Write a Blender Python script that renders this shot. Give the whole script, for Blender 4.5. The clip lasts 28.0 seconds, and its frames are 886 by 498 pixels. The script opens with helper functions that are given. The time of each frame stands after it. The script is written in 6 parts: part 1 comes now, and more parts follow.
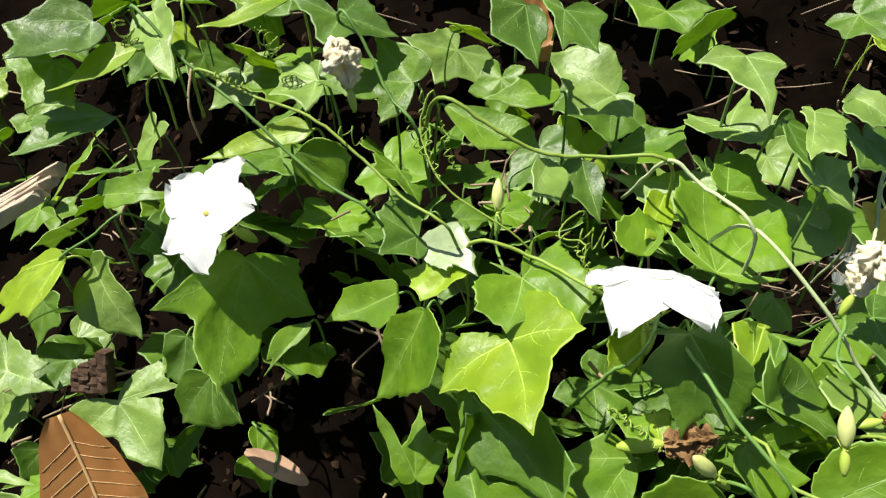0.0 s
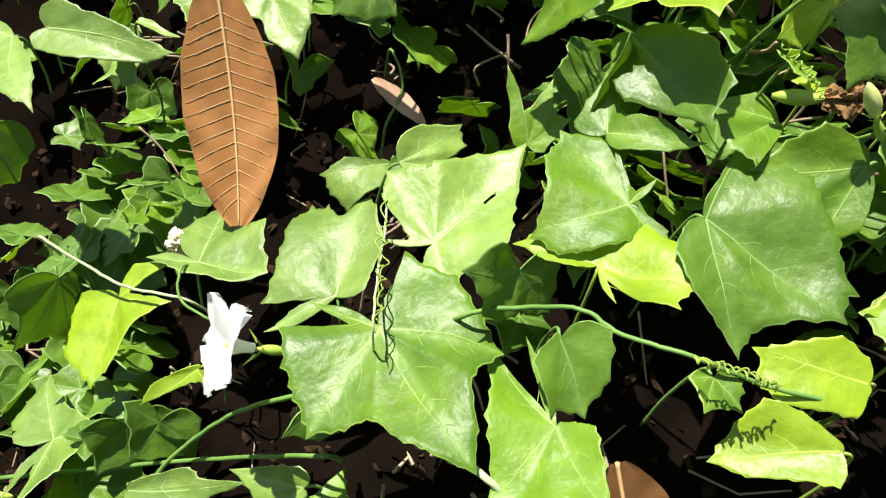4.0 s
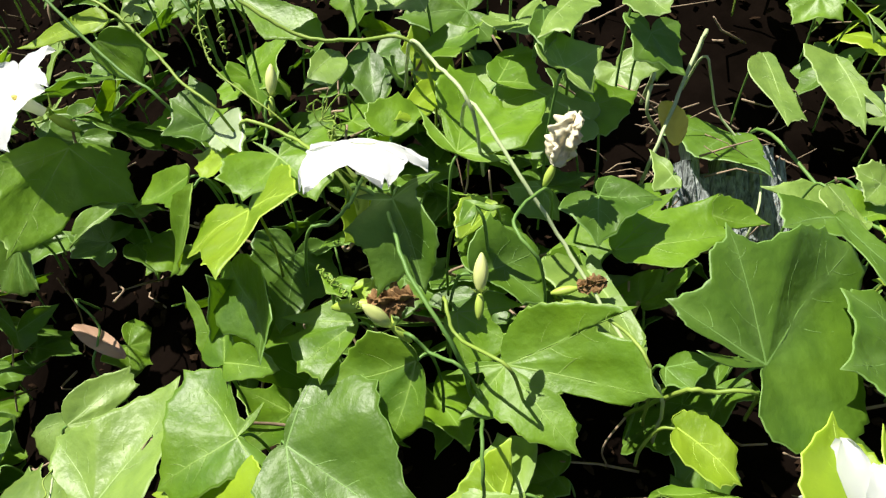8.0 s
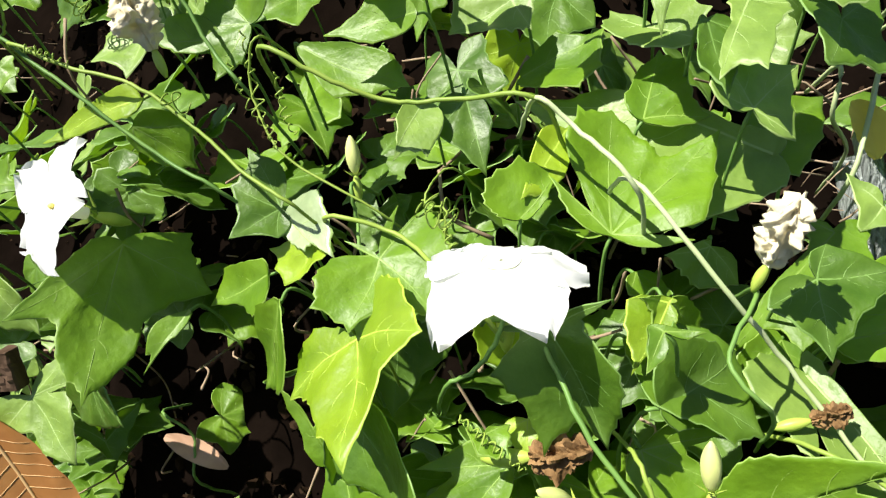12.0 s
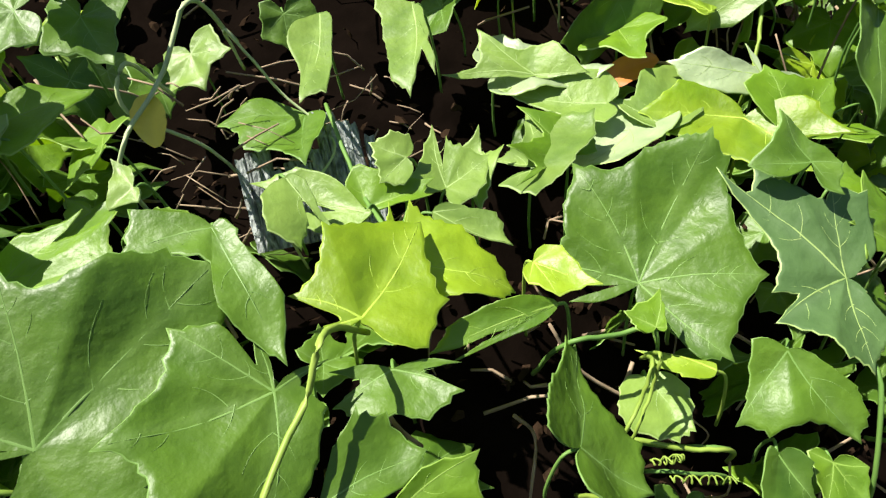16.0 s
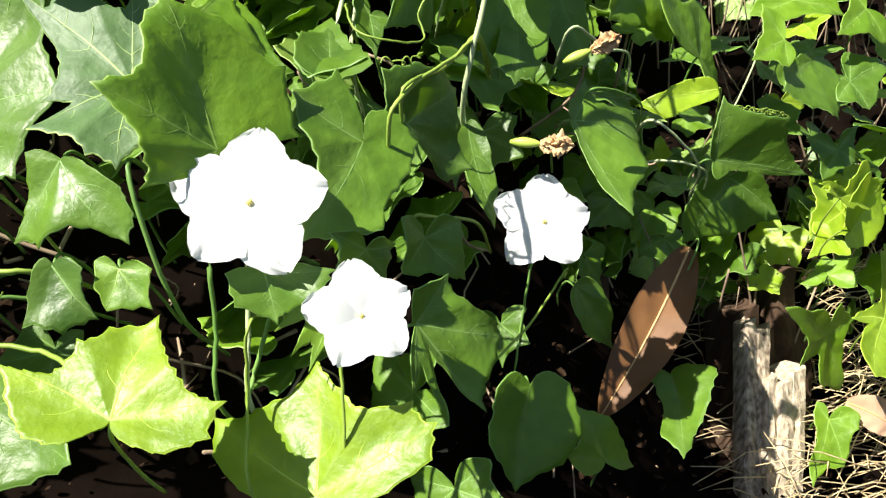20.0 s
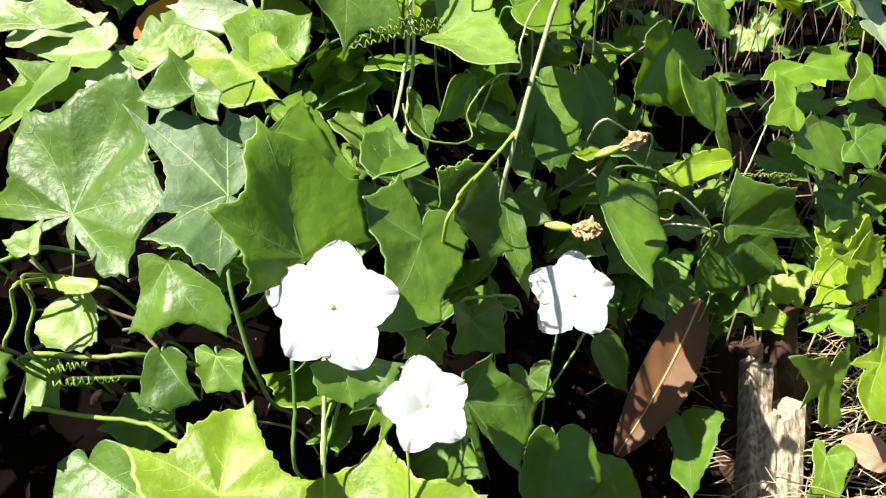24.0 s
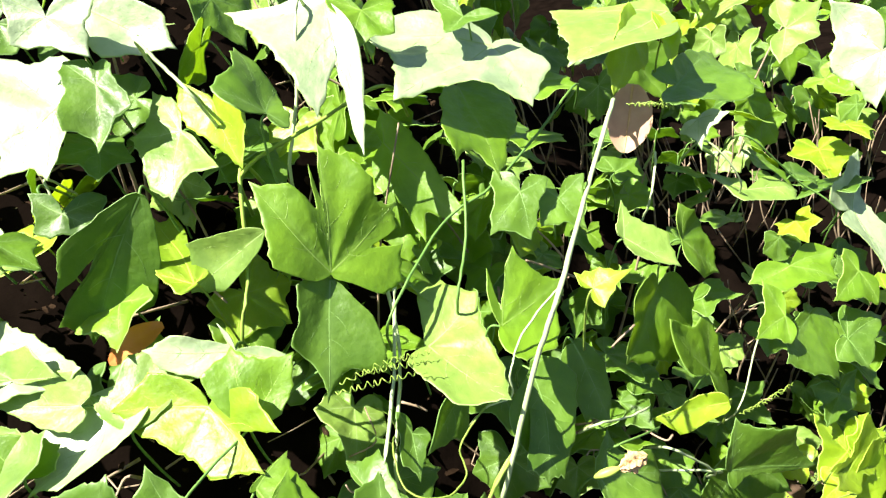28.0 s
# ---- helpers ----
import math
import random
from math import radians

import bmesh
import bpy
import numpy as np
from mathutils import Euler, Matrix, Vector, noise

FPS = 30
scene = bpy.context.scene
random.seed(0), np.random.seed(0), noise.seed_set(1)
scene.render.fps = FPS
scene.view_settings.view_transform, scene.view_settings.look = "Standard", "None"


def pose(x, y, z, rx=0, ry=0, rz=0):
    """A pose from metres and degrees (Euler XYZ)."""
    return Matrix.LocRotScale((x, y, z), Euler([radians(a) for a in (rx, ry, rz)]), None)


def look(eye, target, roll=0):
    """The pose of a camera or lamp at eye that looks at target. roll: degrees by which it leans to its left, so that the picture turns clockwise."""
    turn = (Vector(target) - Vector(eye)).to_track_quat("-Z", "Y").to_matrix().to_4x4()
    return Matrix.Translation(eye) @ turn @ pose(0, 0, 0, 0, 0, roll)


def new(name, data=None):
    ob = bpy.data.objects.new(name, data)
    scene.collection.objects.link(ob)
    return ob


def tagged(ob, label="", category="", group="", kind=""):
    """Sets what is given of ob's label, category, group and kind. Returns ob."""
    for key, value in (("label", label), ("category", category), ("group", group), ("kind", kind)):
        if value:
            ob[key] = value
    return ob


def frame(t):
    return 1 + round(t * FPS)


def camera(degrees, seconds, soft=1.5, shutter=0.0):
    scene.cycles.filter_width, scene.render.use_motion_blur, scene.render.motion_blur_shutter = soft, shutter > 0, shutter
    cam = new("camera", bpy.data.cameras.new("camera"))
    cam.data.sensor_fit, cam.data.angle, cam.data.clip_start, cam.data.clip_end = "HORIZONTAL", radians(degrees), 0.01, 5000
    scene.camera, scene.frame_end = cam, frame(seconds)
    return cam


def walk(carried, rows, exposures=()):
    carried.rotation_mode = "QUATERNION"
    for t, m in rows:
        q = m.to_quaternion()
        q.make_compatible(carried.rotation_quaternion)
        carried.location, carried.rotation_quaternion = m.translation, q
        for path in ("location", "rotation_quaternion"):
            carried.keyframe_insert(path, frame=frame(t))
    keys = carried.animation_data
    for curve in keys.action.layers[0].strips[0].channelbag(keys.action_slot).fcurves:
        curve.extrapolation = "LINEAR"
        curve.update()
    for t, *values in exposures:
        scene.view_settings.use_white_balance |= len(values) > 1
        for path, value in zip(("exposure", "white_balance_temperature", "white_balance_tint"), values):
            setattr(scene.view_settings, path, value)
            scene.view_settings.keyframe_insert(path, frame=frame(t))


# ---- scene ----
cam = camera(67.3, 28.0, soft=1.3)
METRES, EYE, TILT, LEAN, TURN = 1.7, 0.7, -22.0, 0.0, 0.0
ROWS = [
    (0.0, 0.0, 0.0, 0.0, 0.0, 0.0, -0.0),
    (0.5, 0.0, 0.0105, 0.0051, -2.9, -1.53, 1.48),
    (1.0, 0.0051, 0.0151, 0.0124, -3.66, -2.76, 3.46),
    (1.5, 0.0133, 0.0195, 0.0071, -2.46, -4.13, 3.63),
    (2.0, 0.0058, 0.0107, -0.0087, 0.56, -5.74, -0.36),
    (2.5, 0.0071, 0.0058, -0.02, 2.29, -5.92, -3.88),
    (3.0, -0.0001, 0.0031, -0.0423, 2.91, -6.45, -8.23),
    (3.5, -0.0122, -0.0026, -0.0665, 3.15, -6.91, -12.56),
    (5.5, -0.023, -0.0152, -0.1249, 6.57, -7.04, -22.69),
    (6.0, -0.0146, -0.0158, -0.106, 7.46, -7.6, -16.67),
    (6.5, 0.0063, -0.0096, -0.0673, 5.09, -6.11, -9.01),
    (7.0, 0.0325, -0.0056, -0.0374, 2.96, -5.28, -4.43),
    (7.5, 0.0578, -0.0106, -0.0311, 3.93, -4.46, -1.36),
    (8.0, 0.0844, -0.0065, -0.0247, 4.44, -2.66, -1.4),
    (8.5, 0.0777, 0.0183, -0.0158, 4.34, -4.39, 0.24),
    (9.0, 0.0518, 0.0437, 0.0006, 3.61, -4.75, 1.02),
    (9.5, 0.0368, 0.0553, -0.0006, 2.77, -6.01, 2.35),
    (10.0, 0.0397, 0.0416, 0.0109, 5.33, -7.55, 4.11),
    (10.5, 0.0445, 0.0292, 0.026, 8.91, -10.75, 7.1),
    (11.0, 0.0445, 0.0325, 0.0289, 8.94, -10.76, 7.33),
    (11.5, 0.049, 0.0373, 0.0263, 8.3, -10.77, 7.3),
    (13.5, 0.1144, 0.026, -0.0178, 7.51, -5.12, 2.41),
    (14.0, 0.1369, 0.03, -0.0267, 7.32, -7.43, 5.91),
    (14.5, 0.1576, 0.0283, -0.0259, 6.21, -6.29, 5.11),
    (15.0, 0.1792, 0.0276, -0.0268, 5.87, -6.39, 5.21),
    (15.5, 0.2024, 0.0313, -0.0185, 4.79, -4.82, 5.45),
    (16.0, 0.2274, 0.0407, -0.0204, 3.6, -4.95, 7.01),
    (16.5, 0.2547, 0.0501, -0.0249, 1.83, -4.14, 6.48),
    (17.0, 0.277, 0.0526, -0.0317, 1.0, -4.97, 6.73),
    (17.5, 0.2922, 0.0509, -0.0313, 1.22, -5.68, 8.71),
    (18.0, 0.3197, 0.053, -0.0397, 0.58, -6.02, 10.61),
    (18.5, 0.3457, 0.0547, -0.0486, -0.87, -6.17, 11.39),
    (19.0, 0.3583, 0.0471, -0.0604, -1.0, -6.84, 10.85),
    (19.5, 0.3708, 0.0451, -0.0735, -2.06, -7.99, 11.42),
    (20.0, 0.3712, 0.0424, -0.081, -2.27, -8.96, 12.08),
    (20.5, 0.3713, 0.0395, -0.0754, -1.65, -8.06, 12.95),
    (22.5, 0.3761, 0.0239, -0.0695, -1.19, -8.81, 12.17),
    (23.0, 0.374, 0.0207, -0.0632, -1.02, -9.02, 12.02),
    (23.5, 0.3668, 0.0213, -0.058, -1.48, -8.94, 10.51),
    (24.0, 0.3644, 0.0229, -0.0476, -1.71, -9.8, 11.03),
    (24.5, 0.3637, 0.0281, -0.0335, -2.06, -10.23, 10.31),
    (25.0, 0.3667, 0.0328, -0.0176, -2.18, -10.4, 11.44),
    (25.5, 0.3695, 0.031, -0.0012, -2.82, -9.61, 12.69),
    (26.0, 0.3765, 0.0335, 0.0112, -2.95, -8.94, 13.41),
    (26.5, 0.3841, 0.0364, 0.0227, -2.82, -8.52, 14.64),
    (27.0, 0.3855, 0.0406, 0.031, -3.11, -8.65, 15.24),
    (27.5, 0.3833, 0.0439, 0.0373, -3.36, -7.65, 14.04),
    (28.0, 0.3851, 0.0437, 0.0447, -3.3, -7.05, 14.23),
]
EXPOSURE = [(0.0, 1.0), (1.0, 1.08), (2.0, 0.62), (3.0, 1.4), (3.5, 1.5), (5.5, 0.85), (6.0, 0.88), (6.5, 1.3), (7.0, 1.25), (8.0, 1.05), (9.0, 0.4), (10.0, 1.1), (11.0, 1.1), (14.0, 1.7), (15.0, 1.35), (16.0, 1.28), (17.0, 1.25), (18.0, 1.2), (19.5, 1.45), (20.0, 1.58), (23.0, 1.58), (24.0, 1.48), (25.0, 1.6), (26.0, 1.45), (27.0, 1.92), (28.0, 2.08)]
walk(cam, [(t, pose(0, 0, EYE, TILT, LEAN, TURN) @ pose(METRES * x, METRES * y, METRES * z, 90 + pitch, roll, yaw)) for t, x, y, z, yaw, pitch, roll in ROWS], EXPOSURE)
SUN, SKY = 4.5, 0.046

# ---------------------------------------------------------------- light
SUN_TO = Vector((-0.40, -0.16, 0.90)).normalized()
world = bpy.data.worlds.new("sky")
scene.world = world
world.use_nodes = True
wn, wl = world.node_tree.nodes, world.node_tree.links
sky = wn.new("ShaderNodeTexSky")
sky.sky_type = "NISHITA"
sky.sun_disc = False
sky.sun_elevation = math.asin(SUN_TO.z)
sky.sun_rotation = math.atan2(SUN_TO.x, SUN_TO.y)
wn["Background"].inputs["Strength"].default_value = SKY
wl.new(sky.outputs[0], wn["Background"].inputs["Color"])
sun_data = bpy.data.lights.new("sun", "SUN")
sun_data.energy = SUN
sun_data.angle = radians(0.53)
sun_data.color = (1.0, 0.95, 0.86)
sun = new("sun", sun_data)
sun.matrix_world = look((SUN_TO * 8)[:], (0, 0, 0))


# ---------------------------------------------------------------- materials
def nodes(name):
    m = bpy.data.materials.new(name)
    m.use_nodes = True
    n = m.node_tree.nodes
    return m, n, m.node_tree.links, n["Principled BSDF"], n["Material Output"]


def ramp(n, stops):
    r = n.new("ShaderNodeValToRGB")
    while len(r.color_ramp.elements) < len(stops):
        r.color_ramp.elements.new(0.5)
    for e, (p, c) in zip(r.color_ramp.elements, stops):
        e.position, e.color = p, (*c, 1)
    return r


def mixed(n, l, a, b, fac, mode="MIX"):
    m = n.new("ShaderNodeMix")
    m.data_type, m.blend_type = "RGBA", mode
    for sock, v in ((m.inputs[0], fac), (m.inputs[6], a), (m.inputs[7], b)):
        if isinstance(v, (int, float)):
            sock.default_value = v
        elif isinstance(v, tuple):
            sock.default_value = (*v, 1)
        else:
            l.new(v, sock)
    return m.outputs[2]


def textured(n, l, kind, scale, detail=4.0):
    co = n.new("ShaderNodeTexCoord")
    t = n.new(kind)
    t.inputs["Scale"].default_value = scale
    if "Detail" in t.inputs:
        t.inputs["Detail"].default_value = detail
    l.new(co.outputs["Object"], t.inputs["Vector"])
    return t


def warp_of(n, l):
    return textured(n, l, "ShaderNodeTexNoise", 55, 4).outputs[0]


def leaf_material(name, base, deep, through_colour, thin, rough, shine=0.34):
    m, n, l, p, out = nodes(name)
    info = n.new("ShaderNodeObjectInfo")
    big = textured(n, l, "ShaderNodeTexNoise", 38, 4)
    r = ramp(n, [(0.35, deep), (0.68, base)])
    l.new(big.outputs[0], r.inputs[0])
    col = mixed(n, l, r.outputs[0], tuple(min(1, c * 1.3) for c in base), info.outputs["Random"])
    net = textured(n, l, "ShaderNodeTexVoronoi", 330)
    net.feature = "DISTANCE_TO_EDGE"
    nr = ramp(n, [(0.0, (1, 1, 1)), (0.09, (0, 0, 0))])
    l.new(net.outputs["Distance"], nr.inputs[0])
    fade = n.new("ShaderNodeMath")
    fade.operation = "MULTIPLY"
    fade.inputs[1].default_value = 0.045
    l.new(nr.outputs[0], fade.inputs[0])
    col = mixed(n, l, col, tuple(min(1, c * 1.7 + 0.03) for c in base), fade.outputs[0])
    dots = textured(n, l, "ShaderNodeTexVoronoi", 120)
    dr = ramp(n, [(0.03, (0.45, 0.45, 0.45)), (0.06, (0, 0, 0))])
    l.new(dots.outputs["Distance"], dr.inputs[0])
    blot = textured(n, l, "ShaderNodeTexNoise", 22, 2)
    br = ramp(n, [(0.56, (0, 0, 0)), (0.68, (1, 1, 1))])
    l.new(blot.outputs[0], br.inputs[0])
    some = n.new("ShaderNodeMath")
    some.operation = "MULTIPLY"
    l.new(dr.outputs[0], some.inputs[0])
    l.new(br.outputs[0], some.inputs[1])
    col = mixed(n, l, col, (0.42, 0.5, 0.3), some.outputs[0])
    pale = n.new("ShaderNodeAttribute")
    pale.attribute_name = "pale"
    along = n.new("ShaderNodeMath")
    along.operation = "MULTIPLY"
    along.inputs[1].default_value = 0.55
    l.new(pale.outputs["Fac"], along.inputs[0])
    col = mixed(n, l, col, tuple(min(1, c * 1.35 + 0.035) for c in base), along.outputs[0])
    mott = textured(n, l, "ShaderNodeTexNoise", 95, 5)
    mr = ramp(n, [(0.3, (0.72, 0.76, 0.7)), (0.7, (1.18, 1.14, 1.1))])
    l.new(mott.outputs[0], mr.inputs[0])
    col = mixed(n, l, col, mr.outputs[0], 0.8, "MULTIPLY")
    l.new(col, p.inputs["Base Color"])
    gloss = n.new("ShaderNodeMapRange")
    gloss.inputs["To Min"].default_value, gloss.inputs["To Max"].default_value = rough - 0.06, rough + 0.16
    l.new(warp_of(n, l), gloss.inputs["Value"])
    l.new(gloss.outputs[0], p.inputs["Roughness"])
    p.inputs["Specular IOR Level"].default_value = shine
    fine = textured(n, l, "ShaderNodeTexNoise", 240, 3)
    quilt = textured(n, l, "ShaderNodeTexVoronoi", 105)
    quilt.feature = "SMOOTH_F1"
    warp = textured(n, l, "ShaderNodeTexNoise", 70, 2)
    low = n.new("ShaderNodeBump")
    low.inputs["Strength"].default_value = 0.36
    low.inputs["Distance"].default_value = 0.0016
    both = n.new("ShaderNodeMath")
    both.operation = "SUBTRACT"
    l.new(warp.outputs[0], both.inputs[0])
    l.new(quilt.outputs["Distance"], both.inputs[1])
    l.new(both.outputs[0], low.inputs["Height"])
    bump = n.new("ShaderNodeBump")
    bump.inputs["Strength"].default_value = 0.3
    bump.inputs["Distance"].default_value = 0.0004
    l.new(low.outputs[0], bump.inputs["Normal"])
    add = n.new("ShaderNodeMath")
    add.operation = "SUBTRACT"
    l.new(fine.outputs[0], add.inputs[0])
    l.new(fade.outputs[0], add.inputs[1])
    l.new(add.outputs[0], bump.inputs["Height"])
    l.new(bump.outputs[0], p.inputs["Normal"])
    tr = n.new("ShaderNodeBsdfTranslucent")
    tr.inputs[0].default_value = (*through_colour, 1)
    mx = n.new("ShaderNodeMixShader")
    mx.inputs[0].default_value = thin
    l.new(p.outputs[0], mx.inputs[1])
    l.new(tr.outputs[0], mx.inputs[2])
    l.new(mx.outputs[0], out.inputs[0])
    return m


def plain_material(name, a, b, scale, rough=0.6, bump_depth=0.0005, thin=0.0, through_colour=None, stretch=None):
    m, n, l, p, out = nodes(name)
    co = n.new("ShaderNodeTexCoord")
    mp = n.new("ShaderNodeMapping")
    mp.inputs["Scale"].default_value = stretch or (1, 1, 1)
    l.new(co.outputs["Object"], mp.inputs["Vector"])
    t = n.new("ShaderNodeTexNoise")
    t.inputs["Scale"].default_value = scale
    t.inputs["Detail"].default_value = 7
    l.new(mp.outputs[0], t.inputs["Vector"])
    r = ramp(n, [(0.32, a), (0.68, b)])
    l.new(t.outputs[0], r.inputs[0])
    info = n.new("ShaderNodeObjectInfo")
    col = mixed(n, l, r.outputs[0], tuple(min(1, c * 1.25) for c in b), info.outputs["Random"])
    col = mixed(n, l, r.outputs[0], col, 0.4)
    l.new(col, p.inputs["Base Color"])
    p.inputs["Roughness"].default_value = rough
    p.inputs["Specular IOR Level"].default_value = 0.0 if rough > 0.8 else 0.3
    bp = n.new("ShaderNodeBump")
    bp.inputs["Strength"].default_value = 0.7
    bp.inputs["Distance"].default_value = bump_depth
    l.new(t.outputs[0], bp.inputs["Height"])
    l.new(bp.outputs[0], p.inputs["Normal"])
    if thin:
        tr = n.new("ShaderNodeBsdfTranslucent")
        tr.inputs[0].default_value = (*(through_colour or b), 1)
        mx = n.new("ShaderNodeMixShader")
        mx.inputs[0].default_value = thin
        l.new(p.outputs[0], mx.inputs[1])
        l.new(tr.outputs[0], mx.inputs[2])
        l.new(mx.outputs[0], out.inputs[0])
    return m


LEAF = {
    "b": leaf_material("leaf_blue_green", (0.06, 0.115, 0.036), (0.038, 0.085, 0.026), (0.1, 0.25, 0.025), 0.15, 0.46, 0.3),
    "m": leaf_material("leaf_green", (0.108, 0.205, 0.009), (0.056, 0.138, 0.007), (0.26, 0.46, 0.006), 0.27, 0.4, 0.4),
    "d": leaf_material("leaf_deep_green", (0.074, 0.146, 0.012), (0.036, 0.09, 0.008), (0.16, 0.34, 0.006), 0.22, 0.38, 0.36),
    "y": leaf_material("leaf_young", (0.205, 0.31, 0.012), (0.13, 0.24, 0.009), (0.46, 0.64, 0.008), 0.34, 0.38, 0.45),
    "p": leaf_material("leaf_grey_green", (0.152, 0.24, 0.042), (0.098, 0.178, 0.031), (0.2, 0.38, 0.022), 0.22, 0.4, 0.42),
    # shiny leaves; part of their white sun glare is put into the base colour
    "w": leaf_material("leaf_shiny_glare_pale", (0.25, 0.32, 0.17), (0.2, 0.27, 0.13), (0.26, 0.42, 0.06), 0.15, 0.36, 0.9),
}
VEIN = {
    "m": plain_material("vein_green", (0.135, 0.23, 0.03), (0.185, 0.29, 0.05), 60, 0.5, 0.0001),
    "d": plain_material("vein_deep", (0.10, 0.195, 0.036), (0.145, 0.25, 0.058), 60, 0.5, 0.0001),
    "y": plain_material("vein_young", (0.26, 0.38, 0.03), (0.31, 0.43, 0.055), 60, 0.5, 0.0001),
    "p": plain_material("vein_pale", (0.2, 0.3, 0.085), (0.26, 0.36, 0.115), 60, 0.5, 0.0001),
}
VEIN["w"] = VEIN["b"] = VEIN["p"]
STEM = {
    "g": plain_material("stem_green", (0.07, 0.16, 0.03), (0.13, 0.24, 0.05), 70, 0.5, 0.0003, stretch=(1, 1, 0.2)),
    "y": plain_material("stem_yellow_green", (0.15, 0.24, 0.03), (0.24, 0.33, 0.055), 70, 0.5, 0.0003, stretch=(1, 1, 0.2)),
    "p": plain_material("stem_pale", (0.30, 0.38, 0.17), (0.42, 0.49, 0.26), 70, 0.5, 0.0003, stretch=(1, 1, 0.2)),
}
PETAL = plain_material("petal_white", (0.78, 0.79, 0.80), (0.86, 0.86, 0.85), 90, 0.6, 0.0006, 0.45, (0.88, 0.89, 0.85))
THROAT = plain_material("petal_throat", (0.76, 0.78, 0.62), (0.84, 0.85, 0.76), 90, 0.6, 0.0004, 0.3, (0.8, 0.85, 0.5))
STAMEN = plain_material("stamen_yellow", (0.75, 0.58, 0.08), (0.85, 0.7, 0.2), 200, 0.7, 0.0003)
BUD = plain_material("bud_cream_green", (0.48, 0.55, 0.14), (0.66, 0.68, 0.3), 120, 0.5, 0.0004, 0.15, (0.6, 0.7, 0.1), (1, 1, 0.15))
OVARY = plain_material("ovary_green", (0.24, 0.36, 0.04), (0.36, 0.46, 0.08), 120, 0.42, 0.0002)
DRIED = {
    "cream": plain_material("withered_cream", (0.62, 0.52, 0.3), (0.82, 0.76, 0.56), 150, 0.8, 0.001, 0.2, (0.8, 0.7, 0.4)),
    "brown": plain_material("withered_brown", (0.06, 0.03, 0.012), (0.27, 0.165, 0.075), 180, 0.85, 0.001),
    "tan": plain_material("withered_tan", (0.30, 0.17, 0.08), (0.55, 0.38, 0.2), 180, 0.85, 0.001),
}
DEAD = {
    "brown": plain_material("dead_leaf_brown", (0.22, 0.085, 0.022), (0.40, 0.19, 0.06), 42, 0.5, 0.0008, 0.25, (0.55, 0.2, 0.03)),
    # brown dead leaf again, darkened in colour for lying in deep shade
    "dark": plain_material("dead_leaf_shade_dark", (0.07, 0.03, 0.01), (0.14, 0.065, 0.022), 42, 0.55, 0.0008, 0.1, (0.3, 0.1, 0.02)),
    "orange": plain_material("dead_leaf_orange", (0.36, 0.11, 0.025), (0.5, 0.19, 0.05), 60, 0.5, 0.0008, 0.25, (0.7, 0.2, 0.02)),
    "tan": plain_material("dead_leaf_tan", (0.30, 0.17, 0.10), (0.48, 0.31, 0.2), 60, 0.7, 0.0008, 0.12),
    "yellow": plain_material("dead_leaf_yellow", (0.5, 0.42, 0.05), (0.66, 0.56, 0.1), 60, 0.55, 0.0008, 0.25, (0.8, 0.6, 0.05)),
}
RIB = plain_material("dead_leaf_rib", (0.42, 0.26, 0.11), (0.5, 0.33, 0.15), 60, 0.6, 0.0002)
# dark soil, its colour blackened to stand in for deep shade between leaves
SOIL = plain_material("soil_gap_shade", (0.001, 0.0008, 0.0006), (0.006, 0.004, 0.003), 26, 0.95, 0.006)
TWIG = plain_material("dry_twig", (0.12, 0.08, 0.05), (0.34, 0.26, 0.18), 80, 0.85, 0.0006)
# brown litter with the gloom under the vine mixed into its colour
CRUMB = plain_material("leaf_litter_shade_dark", (0.004, 0.0025, 0.0015), (0.034, 0.021, 0.013), 50, 0.85, 0.0008)
WOOD = plain_material("weathered_grey_wood", (0.11, 0.08, 0.055), (0.54, 0.45, 0.33), 90, 0.9, 0.004, stretch=(3, 3, 0.1))
STRAW = plain_material("pale_straw", (0.28, 0.19, 0.09), (0.6, 0.48, 0.28), 90, 0.8, 0.0004)
BLUEWOOD = plain_material("weathered_blue_grey_wood", (0.025, 0.03, 0.028), (0.40, 0.44, 0.42), 170, 0.9, 0.006, stretch=(3, 3, 0.1))
BARK = plain_material("dark_brown_wood", (0.03, 0.018, 0.012), (0.095, 0.062, 0.042), 40, 0.9, 0.004, stretch=(2, 2, 0.2))
CUTWOOD = plain_material("pale_cut_wood", (0.33, 0.26, 0.18), (0.55, 0.46, 0.34), 50, 0.8, 0.002, stretch=(2.2, 2.2, 0.14))


# ---------------------------------------------------------------- mesh helpers
def mesh_object(name, verts, faces, material, parent=None, label="", smooth=True):
    me = bpy.data.meshes.new(name)
    me.from_pydata([tuple(v) for v in verts], [], faces)
    me.materials.append(material)
    if smooth:
        me.polygons.foreach_set("use_smooth", [True] * len(me.polygons))
    ob = new(name, me)
    if parent is not None:
        ob.parent = parent
    if label:
        tagged(ob, label)
    return ob


def smooth_line(points, steps=7):
    """Catmull-Rom line through the points."""
    pts = [Vector(p) for p in points]
    if len(pts) == 2:
        return [pts[0].lerp(pts[1], i / steps) for i in range(steps + 1)]
    ext = [2 * pts[0] - pts[1], *pts, 2 * pts[-1] - pts[-2]]
    out = []
    for i in range(1, len(ext) - 2):
        a, b, c, d = ext[i - 1 : i + 3]
        for k in range(steps):
            s = k / steps
            out.append(0.5 * (2 * b + (c - a) * s + (2 * a - 5 * b + 4 * c - d) * s * s + (3 * b - a - 3 * c + d) * s**3))
    return [*out, pts[-1]]


